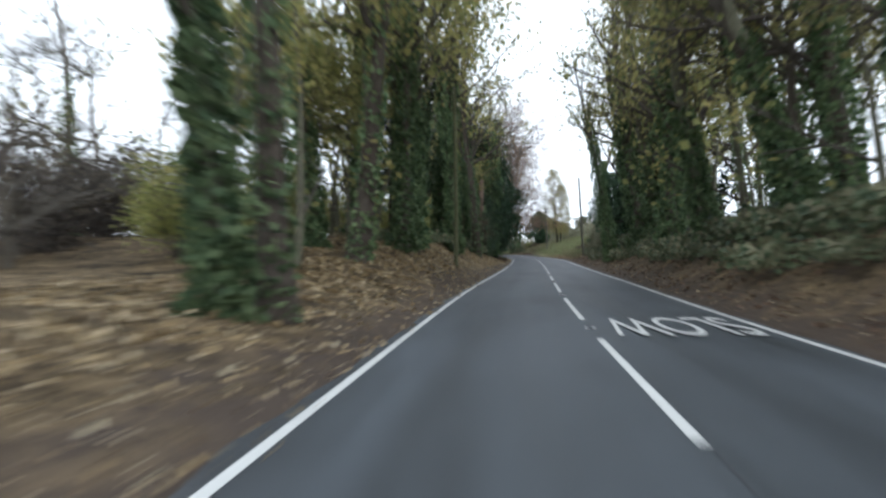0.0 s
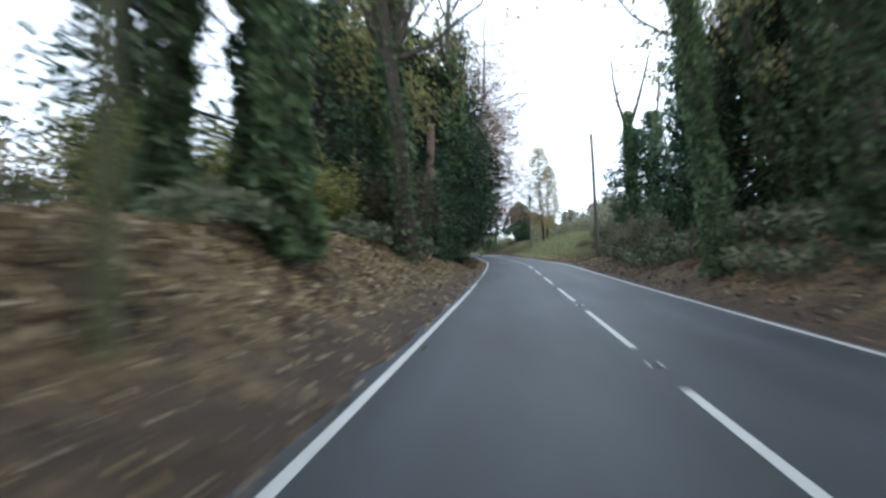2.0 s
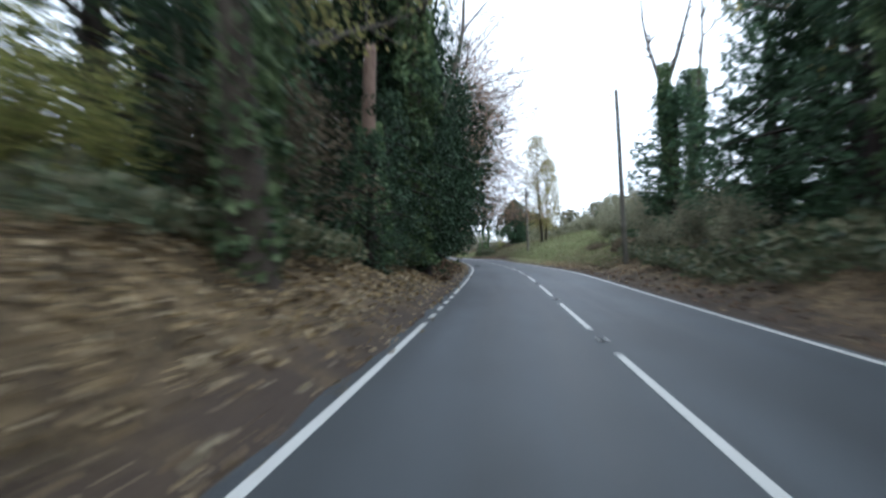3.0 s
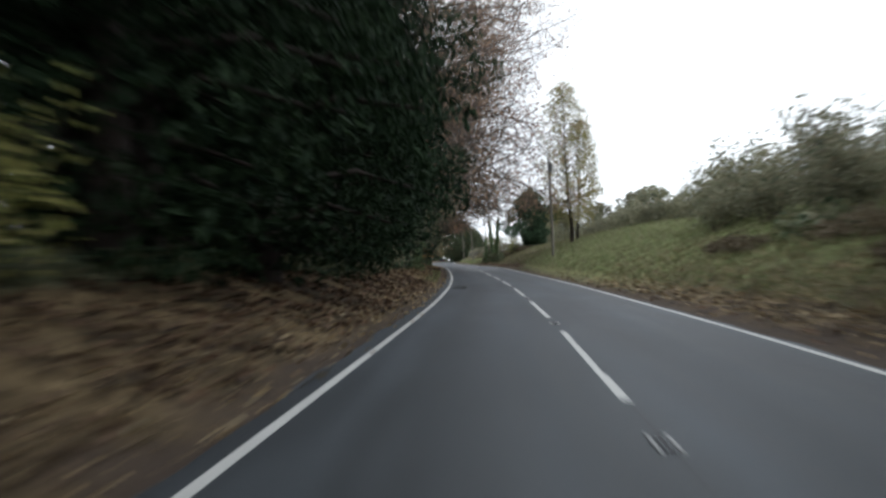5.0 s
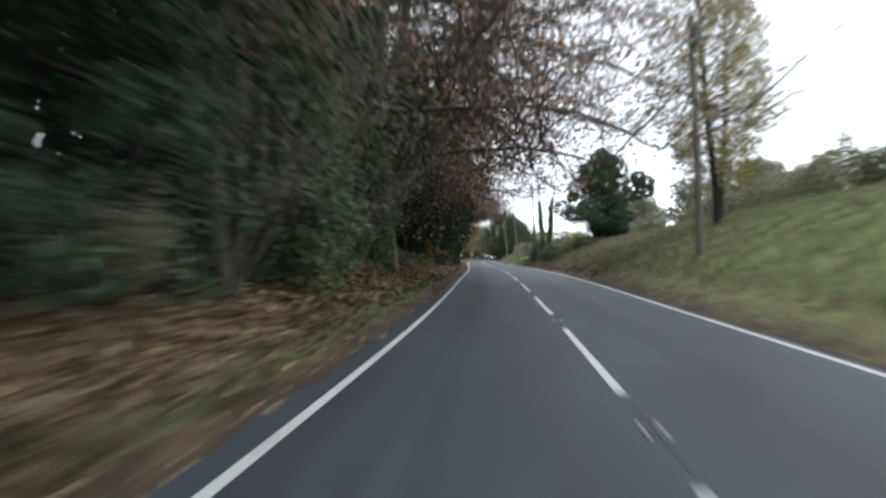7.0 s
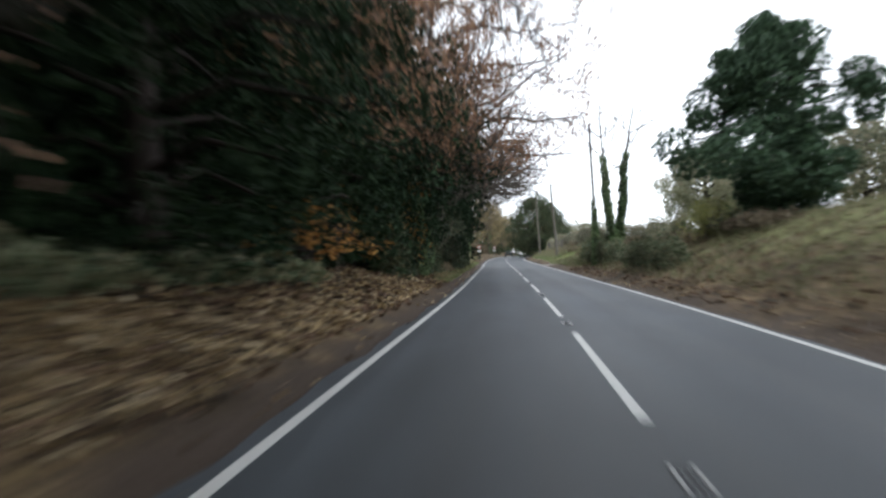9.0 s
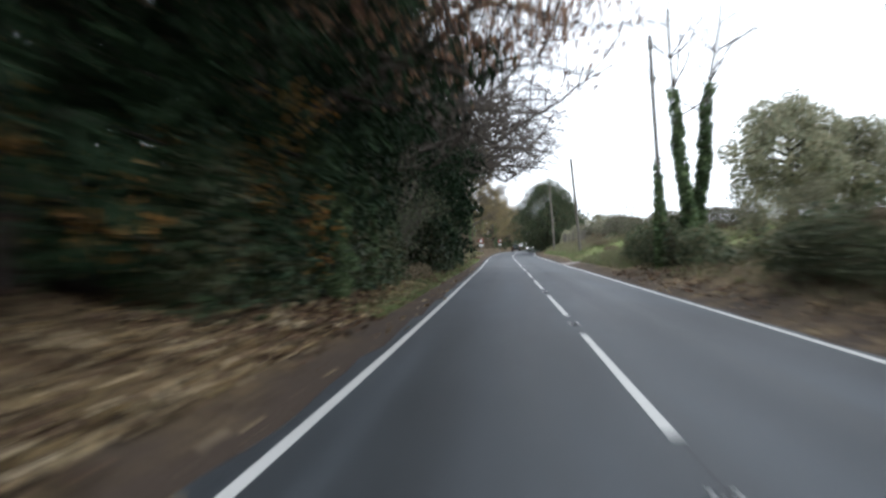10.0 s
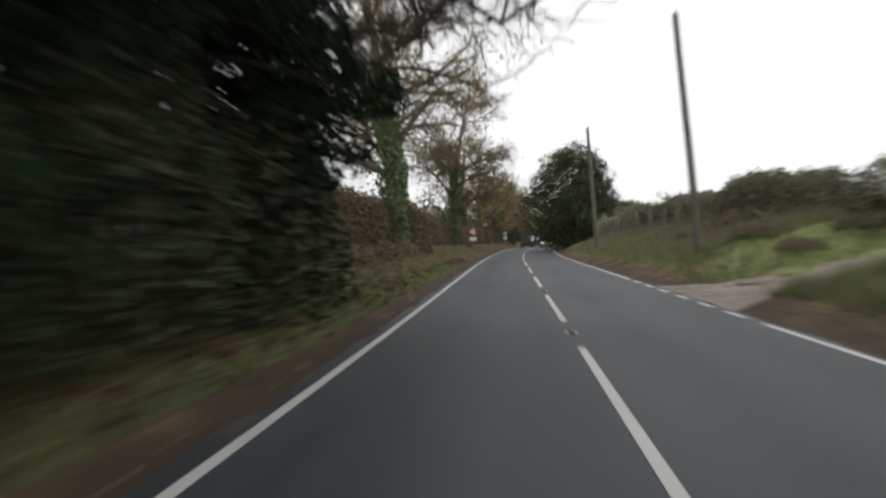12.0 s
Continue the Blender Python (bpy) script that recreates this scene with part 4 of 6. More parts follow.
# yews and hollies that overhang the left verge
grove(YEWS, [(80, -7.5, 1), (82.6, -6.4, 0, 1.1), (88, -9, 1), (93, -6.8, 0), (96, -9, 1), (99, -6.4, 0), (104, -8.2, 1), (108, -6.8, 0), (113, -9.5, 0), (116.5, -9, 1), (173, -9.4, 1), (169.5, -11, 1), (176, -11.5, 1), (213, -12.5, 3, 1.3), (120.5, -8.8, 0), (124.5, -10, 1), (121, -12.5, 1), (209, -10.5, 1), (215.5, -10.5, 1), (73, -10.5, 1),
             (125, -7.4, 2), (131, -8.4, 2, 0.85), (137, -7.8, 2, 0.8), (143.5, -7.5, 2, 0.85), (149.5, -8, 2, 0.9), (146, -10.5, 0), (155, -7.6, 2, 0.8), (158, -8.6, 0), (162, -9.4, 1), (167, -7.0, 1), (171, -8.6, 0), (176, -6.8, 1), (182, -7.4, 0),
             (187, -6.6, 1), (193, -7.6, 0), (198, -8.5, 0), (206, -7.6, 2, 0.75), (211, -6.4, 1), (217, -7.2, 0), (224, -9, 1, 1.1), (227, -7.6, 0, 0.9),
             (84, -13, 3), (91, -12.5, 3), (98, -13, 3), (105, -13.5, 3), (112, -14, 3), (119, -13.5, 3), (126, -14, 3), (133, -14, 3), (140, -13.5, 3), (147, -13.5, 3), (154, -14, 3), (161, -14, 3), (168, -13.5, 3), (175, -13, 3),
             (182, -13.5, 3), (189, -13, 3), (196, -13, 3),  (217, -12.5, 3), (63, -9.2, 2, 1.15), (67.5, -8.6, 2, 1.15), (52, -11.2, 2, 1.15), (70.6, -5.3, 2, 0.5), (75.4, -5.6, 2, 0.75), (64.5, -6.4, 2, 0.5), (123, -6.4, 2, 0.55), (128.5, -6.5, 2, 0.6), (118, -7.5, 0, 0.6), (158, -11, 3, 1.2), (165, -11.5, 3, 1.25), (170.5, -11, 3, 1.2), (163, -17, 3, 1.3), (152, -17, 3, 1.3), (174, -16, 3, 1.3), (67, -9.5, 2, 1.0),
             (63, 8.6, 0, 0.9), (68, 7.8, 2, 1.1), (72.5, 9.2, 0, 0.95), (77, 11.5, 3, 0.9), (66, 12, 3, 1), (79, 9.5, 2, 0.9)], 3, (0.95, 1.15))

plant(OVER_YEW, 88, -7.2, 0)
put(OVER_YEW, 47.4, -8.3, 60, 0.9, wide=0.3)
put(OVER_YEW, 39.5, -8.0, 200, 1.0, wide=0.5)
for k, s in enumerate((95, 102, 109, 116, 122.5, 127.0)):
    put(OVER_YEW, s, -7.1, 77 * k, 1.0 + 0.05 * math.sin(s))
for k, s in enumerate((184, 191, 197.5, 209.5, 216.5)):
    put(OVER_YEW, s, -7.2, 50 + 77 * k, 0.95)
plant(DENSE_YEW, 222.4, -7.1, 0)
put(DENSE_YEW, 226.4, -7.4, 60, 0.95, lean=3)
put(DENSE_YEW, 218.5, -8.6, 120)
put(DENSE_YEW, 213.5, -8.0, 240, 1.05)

# beeches with russet leaves whose limbs reach over the road
KIDS = ((13, 15), (6, 7), (4, 5))
beech = spreading(41, "beech_tree", "spreading beech, faded pinkish leaves still on its limbs over the road", 18, 9.5, PINK, 21000, 0.115, bias=(1, -0.1), first=0.2, twig=TWIG, spread=0.2, kids=((12, 14), (8, 9), (6, 7)), up=(0.04, 0.025, -0.035, -0.07), over=34, floor=3.2, reach=0.66, lift=0.75, bunch=1.0, limb=0.2)
russet = spreading(49, "beech_tree", "spreading beech, russet leaves still on its limbs over the road", 16, 8.5, RUSSET, 22000, 0.125, bias=(1, -0.1), first=0.32, twig=TWIG, spread=0.2, kids=KIDS, up=(0.04, 0.02, 0.0, -0.01), over=16, floor=4.6)
plant(beech, 141, -6.4, 14, 1.42)
put(beech, 151.5, -6.2, -4, 1.4)
put(beech, 159, -6.9, 8, 1.1)
plant(russet, 189, -6.4, -6, 0.95)
put(russet, 177, -9.8, 18, 0.8)
orange_tree = spreading(42, "young_beech", "young beech with orange autumn leaves among evergreens", 7, 3.2, ORANGE, 2600, 0.14, first=0.15, girth=0.11, kids=((9, 12), (4, 5), (3, 4)))
plant(orange_tree, 187.2, -6.2, 30, 0.75)
put(orange_tree, 183.5, -7.6, 300, 0.95)
beech_sapling = spreading(70, "beech_sapling", "beech sapling with a few flat sprays of orange leaves", 2.7, 1.0, ORANGE, 210, 0.12, bias=(0.6, -0.8), first=0.5, girth=0.03, kids=((4, 5), (3, 4), (2, 3)), spread=0.07, over=4, up=(0.04, -0.02, -0.02, -0.02), reach=0.3, lift=0.2)
plant(beech_sapling, 171.6, -5.9, 0, 1.0)
put(beech_sapling, 173.4, -5.3, 130, 0.95)
hazel_stems = bush(43, "hazel_shrub", "many-stemmed half-bare hazel with a few grey-green leaves", 7.5, 4.5, BRAMBLE, 2300, 0.13, stems=17, twig=TWIG_PALE)
plant(hazel_stems, 131, -6.0, 0, 1.0)
put(hazel_stems, 137, -5.8, 240, 0.9)
put(hazel_stems, 142.5, -6.0, 20, 1.0)
put(hazel_stems, 148, -6.2, 300, 0.9)
put(hazel_stems, 134, -7.2, 80, 1.15)
put(hazel_stems, 202.2, -6.0, 10, 0.7)
put(hazel_stems, 205.5, -6.3, 70, 0.75)
put(hazel_stems, 208.6, -6.0, 170, 0.65)

ivy_column = evergreen(69, "ivy_clad_stump", "dead trunk wrapped thickly in pale green ivy", 6.5, 1.0, 0.1, 46, 90, leaf=IVY, size=0.17, shape=0.85, shape_top=0.3, stem=0.25, flat=1.1, puff=1.1, foot=0.8, group="roadside trees")
plant(ivy_column, 134.5, -6.0, 0, 1.0)
put(ivy_column, 139.5, -5.9, 140, 0.75)
put(ivy_column, 147, -6.0, 250, 0.8)
put(ivy_column, 189.8, -5.2, 20, 0.55)
put(ivy_column, 194.2, -5.2, 110, 0.5)


def pale_snag():
    """A dead stem, broken off, with the stubs of two limbs."""
    rng = np.random.default_rng(84)
    t = thing("dead_snag", "pale dead trunk broken off among the evergreens", "tree trunk")
    z = np.linspace(-0.3, 9.0, 12)
    axis = np.stack([0.12 * np.sin(z * 0.5), 0.08 * np.cos(z * 0.6), z], -1)
    part("trunk", mesh_of("trunk", *tube(axis, np.interp(z, [-0.3, 0.8, 9.0], [0.24, 0.17, 0.11]), 10), smooth=True), PALE_WOOD, t)
    for k, h in enumerate((4.6, 6.4, 7.3)):
        a = 0.4 + 2.2 * k
        f = np.linspace(0, 1, 5)
        pts = np.stack([np.cos(a) * f * 1.6, np.sin(a) * f * 1.6, h + f * (1.1 + 0.3 * k)], -1) + rng.normal(size=(5, 3)) * 0.05
        part("stub", mesh_of("stub", *tube(pts, np.linspace(0.06, 0.02, 5), 6), smooth=True), PALE_WOOD, t)
    return t


plant(pale_snag(), 134.0, -6.9, 0)

# bare oaks on the left, limbs over the road
oak = spreading(44, "bare_oak_tree", "bare oak, long crooked limbs reaching over the road", 14, 10.0, BROWN, 350, 0.12, bias=(1, 0.05), first=0.34, kids=((10, 12), (7, 9), (6, 8)), up=(0.04, 0.0, -0.01, -0.03), over=12, floor=5.4, limb=0.33)
plant(oak, 226.5, -6.9, 12, 1.0)
put(oak, 214, -7.5, 20, 1.0)
put(oak, 203, -7.3, -8, 0.95)
leafy_oak = spreading(45, "autumn_oak_tree", "ivy-trunked oak, half bare with brown leaves", 14, 7.0, OAK_LEAF, 4000, 0.23, first=0.25, spread=0.4, ivy=1000, ivy_top=8.0, kids=((12, 14), (6, 7), (3, 4)))
near_oak = spreading(64, "autumn_oak_tree", "ivy-trunked oak, half bare, many fine twigs and olive-brown leaves", 16.5, 8.0, OAK_LEAF, 15000, 0.12, first=0.22, spread=0.22, twig=TWIG_PALE, ivy=2600, ivy_top=8.0, kids=((15, 17), (7, 8), (5, 6)))
plant(near_oak, 250.5, -7.0, 0, 1.12)
put(near_oak, 264, -8.6, 80, 1.05)
put(near_oak, 279, -6.6, 200, 0.92)
plant(leafy_oak, 290, -7.5, 140, 0.9)
put(leafy_oak, 303, -7.8, 200, 0.95)
put(leafy_oak, 318, -7.5, 260, 0.9)
put(leafy_oak, 345, -6.5, 20, 0.9)
put(leafy_oak, 370, -6.5, 70, 0.9)
put(leafy_oak, 362, 7.5, 170, 0.9)
put(leafy_oak, 392, 6.5, 220, 0.9)
put(leafy_oak, 400, -6.0, 300, 0.9)
put(leafy_oak, 331, -6.4, 310, 0.85)
put(leafy_oak, 357, -5.6, 15, 0.8)
put(leafy_oak, 376, 6.0, 90, 0.85)
put(leafy_oak, 384, -5.4, 190, 0.85)
put(leafy_oak, 408, 4.8, 250, 0.9)
put(leafy_oak, 412, -3.5, 33, 0.9)

# evergreen hedge wall along the left verge
wall = mound(51, "evergreen_hedge", "tall wild hedge of ivy and laurel, leafy to the ground", 5.0, 1.6, 3.6, HEDGE, 5200, 0.145, "hedges", "hedge", 0.5)
spots = [(s, -(5.7 if s < 204 else 5.15) - 0.25 * math.sin(s), 90 + 4 * math.sin(s * 3), 1.0 + 0.12 * math.sin(s * 5)) for s in np.arange(185.5, 227, 4.3) if not 201 < s < 209]
for k, (s, d, turn, sc) in enumerate(spots):
    (plant if k == 0 else put)(wall, s, d, turn + heading(s), sc)
for s, d, sc in ((110, -6.6, 0.7), (116, -6.9, 0.75), (134, -6.3, 0.7), (144, -6.4, 0.8), (149, -6.2, 0.75), (154, -6.8, 0.8), (177.5, -8.4, 0.9), (182, -7.8, 0.95)):
    put(wall, s, d, 90 + heading(s), sc)
back_wall = mound(57, "evergreen_thicket", "dark evergreen thicket at the back of the wood", 6.0, 2.0, 4.2, LAUREL, 1300, 0.34, "hedges", "thicket", 0.5)
plant(back_wall, 84, -18, 90 + heading(84))
for s in np.arange(89.6, 214, 5.6):
    put(back_wall, s, -18 - 0.8 * math.sin(s), 90 + heading(s), 1.0)
thorns = None
for s, d in ((14, -17), (19.5, -18.5), (25, -18), (30.5, -19), (36, -20), (41.5, -19)):
    if thorns is None:
        thorns = plant(mound(58, "thorn_thicket", "dark half-bare thorn thicket across the field", 6.5, 2.6, 4.6, THORN, 2600, 0.21, "hedges", "thicket", 0.35), s, d, 90 + 12 * math.sin(s))
    else:
        put(thorns, s, d, 90 + 12 * math.sin(s), 1.0 + 0.2 * math.sin(s * 2))
brown_hedge = mound(52, "field_hedge", "clipped brown autumn hedge along the field", 6.0, 1.6, 2.2, BROWN, 6000, 0.105, "hedges", "hedge", 0.7)
plant(brown_hedge, 236, -7.7, 90 + heading(236), 1.2)
for s in np.arange(241.5, 330, 5.6):
    put(brown_hedge, s, -7.0 - float(np.interp(s, [250, 275], [0.7, 0])), 90 + heading(s) + 3 * math.sin(s), float(np.interp(s, [240, 262, 275], [1.2, 1.2, 1.0])) + 0.08 * math.sin(s * 2))
bank_hedge = mound(55, "bank_hedge", "unkempt grey-green hedge along the top of the bank", 6.4, 2.4, 2.4, GREY_GREEN, 3400, 0.19, "hedges", "hedge", 0.25)
plant(bank_hedge, 104, 16.5, 90 + heading(104))
for s in np.arange(109, 187, 5.2):
    put(bank_hedge, s, 17.0 + 0.8 * math.sin(s), 90 + heading(s), 1.0 + 0.2 * math.sin(s * 3))
rough_hedge = mound(59, "bank_hedge", "rough brown-grey hedge along the top of the bank", 5.0, 2.4, 1.8, SCRUB, 7500, 0.12, "hedges", "hedge", 0.7)
plant(rough_hedge, 239.8, 10.3, 90 + heading(240))
line = [(235.6, 19), (236.2, 15), (238, 11.2)]
for (s0, d0), (s1, d1) in zip(line, line[1:]):
    put(rough_hedge, (s0 + s1) / 2, (d0 + d1) / 2, 10 + heading(s0), 0.95)
for s in np.arange(243.5, 277, 3.6):
    put(rough_hedge, s, 10.2 + 0.4 * math.sin(s) - 0.03 * (s - 240), 90 + heading(s), 0.98 + 0.12 * math.sin(s * 3))
for s in np.arange(279, 330, 4.4):
    put(bank_hedge, s, 10.2 + 0.5 * math.sin(s) - 0.03 * (s - 240), 90 + heading(s), 0.85 + 0.08 * math.sin(s * 3))

# low growth on the banks
bramble = mound(53, "bramble_patch", "low tangle of brambles and ivy on the bank", 4.0, 2.2, 0.9, BRAMBLE, 650, 0.21)
plant(bramble, 2, 6.6, 80)
for s in np.arange(6, 92, 3.4):
    put(bramble, s, 6.6 + 0.5 * math.sin(s * 2), 90 + heading(s), 1.0 + 0.25 * math.sin(s * 1.7))
for s in np.arange(4, 84, 3.7):
    put(bramble, s, 5.5 + 0.3 * math.sin(s * 3), 90 + heading(s), 0.75 + 0.15 * math.sin(s * 2.3))
for s, d, sc in ((33, -7.6, 0.8), (41, -8.0, 0.8), (46.5, -6.6, 0.9), (49.5, -7.6, 0.9), (59, -6.8, 1.0), (62.5, -6.2, 1.0), (66, -6.0, 1.0), (69.5, -6.3, 0.9), (73, -6.2, 0.9), (76.5, -5.9, 0.8),
                 (164, -6.9, 0.9), (168, -6.6, 0.9), (172, -6.2, 0.8), (104, 8.5, 1.0), (112, 13, 1.0), (196.5, 6.0, 0.7), (193.5, 6.6, 0.9), (194, 8.4, 1.1), (187, 8.5, 1.0), (216, 7.5, 0.9), (240, 8.6, 0.8), (222, 12, 0.8)):
    put(bramble, s, d, 90 + heading(s) + 10 * math.sin(s), sc)
for s in np.arange(86, 124, 4.0):
    put(bramble, s, -7.4 - 0.6 * math.sin(s * 2), 90 + heading(s), 0.8)

bracken = mound(56, "bracken_patch", "withered brown bracken on the bank", 4.0, 2.4, 0.8, BROWN, 950, 0.18)
plant(bracken, 241, 8.6, 80)
for s, d, sc in ((244.5, 8.8, 0.8), (248, 8.5, 0.75), (251.5, 8.7, 0.8), (255, 8.4, 0.75), (258.5, 8.5, 0.8), (262, 8.2, 0.8), (239, 9.8, 0.75), (242.5, 7.4, 0.6), (246.5, 7.2, 0.65), (250.5, 7.4, 0.6), (254.5, 7.0, 0.6), (238.5, 8.2, 0.6), (236.5, 12.5, 0.7), (235.5, 16, 0.7), (258, 7.2, 0.6), (266, 8.2, 0.8), (220, 9.8, 0.7), (215, 7.6, 0.6), (210.5, 7.4, 0.6), (217.5, 6.4, 0.5), (223, 7.6, 0.5), (212.5, 9.0, 0.7), (242, 6.2, 0.4), (248, 6.2, 0.4), (234.4, 7.6, 0.5), (234.6, 9.8, 0.65), (234.6, 12.2, 0.8), (234.2, 14.8, 0.8), (234, 18, 0.9), (236.6, 7.0, 0.5), (239.5, 6.4, 0.45), (240.5, 7.2, 0.7), (244, 9.6, 0.9), (248.5, 9.6, 0.9), (253, 9.4, 0.9), (237.5, 10.8, 0.8), (236.8, 14, 0.8), (189, 7.2, 1.0), (183, 8.4, 0.9), (194, 7.0, 0.9),
                 (96, 7.0, 0.9), (101, 8.5, 1.0), (107, 7.2, 0.8), (203.4, -5.4, 0.6), (207.4, -5.3, 0.6), (234, -6.2, 0.8), (239, -6.0, 0.8), (245, -6.1, 0.8), (252, -6.2, 0.8), (110, -6.4, 0.6), (114.5, -6.6, 0.6), (136, -6.2, 0.6), (142, -6.0, 0.6)):
    put(bracken, s, d, 90 + heading(s) + 12 * math.sin(s * 3), sc)

# bushes
hazel_bush = bush(61, "hazel_bush", "round bush with yellow-green autumn leaves", 3.2, 4.2, LIME, 3200, 0.15, stems=18)
plant(hazel_bush, 59.5, -9.6, 0, 1.1, wide=1.1)
put(hazel_bush, 60.6, -8.4, 90, 0.8)
put(hazel_bush, 57.5, -10.5, 200, 0.95)
put(hazel_bush, 204.5, -7.2, 185, 0.85)
put(hazel_bush, 30, -10.5, 150, 1.0)
put(hazel_bush, 34.5, -11.5, 20, 1.15)
put(hazel_bush, 25, -12, 260, 1.0)
for s, d, sc in ((42, -11.6, 0.85), (50, -10.6, 0.9), (54.5, -9.8, 1.0)):
    put(hazel_bush, s, d, s * 59 % 360, sc)
put(hazel_bush, 186.5, 7.4, 70, 0.5)
put(hazel_bush, 87.6, -6.0, 40, 0.8)
scrub = bush(62, "hawthorn_bush", "grey-green hawthorn scrub on the grass bank", 3.0, 3.4, GREY_GREEN, 1900, 0.16, stems=14, fuzz=0.17)
plant(scrub, 98, 11, 0)
for s, d, sc in ((117.5, 9.8, 0.95), (119.5, 11, 1.1), (121, 12.6, 1.4), (117, 12.4, 1.2), (126, 13.5, 1.2), (114.5, 11, 1.0), (107.5, 10.6, 1.4), (99.5, 9.6, 1.1), (111.5, 12, 1.4), (118, -6.8, 0.7), (122, -6.2, 0.55), (127, -6.1, 0.6), (82, 7.2, 0.85), (86, 6.6, 0.7), (78, 7.6, 0.8), (89.5, 7.0, 0.7), (102, 13, 1.1), (106, 10.5, 0.9), (109, 14.5, 1.2), (114, 15, 1.0), (120, 17, 1.0), (94, 9, 0.9), (90, 11.5, 1.1), (96, 15, 1.2), (196, 14, 0.9), (206, 9.5, 0.75), (200, 9.5, 0.7),
                 (266, 11.5, 0.8), (223, 17, 1.1)):
    put(scrub, s, d, s * 37 % 360, sc)

# the conifer at the end of the right-hand wood
spruce = evergreen(34, "conifer_tree", "ragged dark conifer with a thin broken top", 12, 2.9, 1.0, 60, 130, leaf=LAUREL, size=0.26, shape=0.4, shape_top=0.65, stem=0.25, ragged=0.3)
plant(spruce, 91, 8.4, 0, 0.72, wide=1.6)
put(spruce, 96.5, 11.0, 100, 0.85)
put(spruce, 84.5, 11.5, 220, 1.1, wide=1.2)
snag = spreading(46, "bare_ash_tree", "bare forked ash standing above the conifers", 16, 4.5, BROWN, 0, 0.1, first=0.45, girth=0.22, kids=((6, 8), (4, 5), (3, 4)), ivy=2400, ivy_top=10)
plant(snag, 95, 10.8, 0, 1.0)

# the sparse yellow tree beside the pole, and the ivy tree further on
poplar = evergreen(47, "field_maple_tree", "tall see-through maple with thin yellow-green autumn leaves", 15.0, 3.3, 2.4, 150, 105, leaf=YELLOW, size=0.13, shape=0.7, hang=0.1, stem=0.17, shape_top=0.42, flat=1.0, puff=0.8, ragged=0.1, group="roadside trees")
plant(poplar, 151.6, 9.0, 0, 1.0)
put(poplar, 154.4, 10.0, 150, 0.78)
ivy_mass = evergreen(35, "ivy_smothered_tree", "bushy tree smothered in dark glossy ivy", 10, 4.3, 0.8, 85, 420, leaf=LAUREL, size=0.24, foot=0.25, shape=0.75, shape_top=0.42, stem=0.3, flat=0.85, puff=0.95, ragged=0.36)
plant(ivy_mass, 186.5, 10.3, 0, 0.8, wide=1.0, lean=-5)
round_tree = evergreen(36, "round_crowned_tree", "round-topped grey-green tree in the field", 8, 3.8, 2.0, 75, 40, leaf=GREY_GREEN, size=0.46, shape=0.6, shape_top=0.35, hang=0.2, flat=0.9)
near_round = evergreen(65, "round_crowned_tree", "round-topped grey-green tree beside the road", 8, 3.7, 2.6, 95, 230, leaf=GREY_GREEN, size=0.2, shape=0.65, shape_top=0.32, hang=0.2, flat=0.9, ragged=0.12)
plant(near_round, 224.5, 18.2, 0, 1.1)
put(near_round, 226, 23.0, 90, 0.9)
plant(round_tree, 202, 30.0, 0, 1.0)
for s, d, sc in ((212, 26, 0.9), (231, 42, 1.5), (365, 18, 0.8)):
    put(round_tree, s, d, s * 53 % 360, sc)
yew_round = evergreen(37, "round_yew_tree", "broad dark rounded yew beside the road", 10.6, 6.0, 0.2, 150, 230, leaf=HEDGE, shape_top=0.36, size=0.24, shape=0.6, flat=0.85, ragged=0.12, puff=1.0)
plant(yew_round, 297, 5.5, 0, 1.0, wide=1.05)
put(yew_round, 330, 8, 70, 0.9)
put(yew_round, 352, -9, 170, 0.9)
put(yew_round, 385, 9, 170, 1.0)
put(yew_round, 424, 1.0, 60, 0.8)
put(yew_round, 415, -9, 10, 0.9)

# two ivy-clad dead stems and the ivy bank
stems = ivy_tree(22, 11.5, 0.13, 0.27, 7.4, 2600, leaf_count=0, lean=0.02, first=0.5)
stems["label"] = "ivy-wrapped dying tree with bare upper branches"
plant(stems, 203.2, 6.25, 0, 0.92)
put(stems, 204.6, 6.4, 130, 0.95, lean=3)
ivy_bank = mound(54, "ivy_hedge", "square roadside hedge of ivy and bramble", 4.4, 1.2, 1.25, BRAMBLE, 4600, 0.12, "hedges", "hedge", 0.8)
plant(ivy_bank, 184.3, 5.2, 90 + heading(184), 0.85)
for s, d, sc, wide in ((188.9, 5.15, 0.9, 1.0), (200.8, 5.8, 1.0, 0.95), (204.6, 5.6, 1.4, 0.72), (208.8, 5.7, 1.4, 0.74), (212.6, 5.7, 1.25, 0.7)):
    put(ivy_bank, s, d, 90 + heading(s), sc, wide=wide)

# dark shapes of shrubs across the field on the left
dark_shrub = bush(63, "dark_shrub", "dark leafless shrub at the field's edge", 4.2, 4.5, BROWN, 2200, 0.16, stems=13)
plant(dark_shrub, 33, -22, 0)
for s, d, sc in ((40, -24, 1.1), (48, -22, 1.0), (56, -23, 1.2), (64, -20, 1.2), (72, -19, 1.2), (28, -26, 0.9), (22, -24, 1.0), (80, -20, 1.2), (62.6, -6.2, 0.75), (65.2, -6.6, 0.8)):
    put(dark_shrub, s, d, s * 31 % 360, sc)
field_tree = spreading(67, "bare_field_tree", "small bare tree, pale fine twigs over the field hedge", 8.5, 4.6, BROWN, 700, 0.1, first=0.2, girth=0.13, twig=TWIG_PALE, kids=((11, 13), (6, 7), (4, 5)))
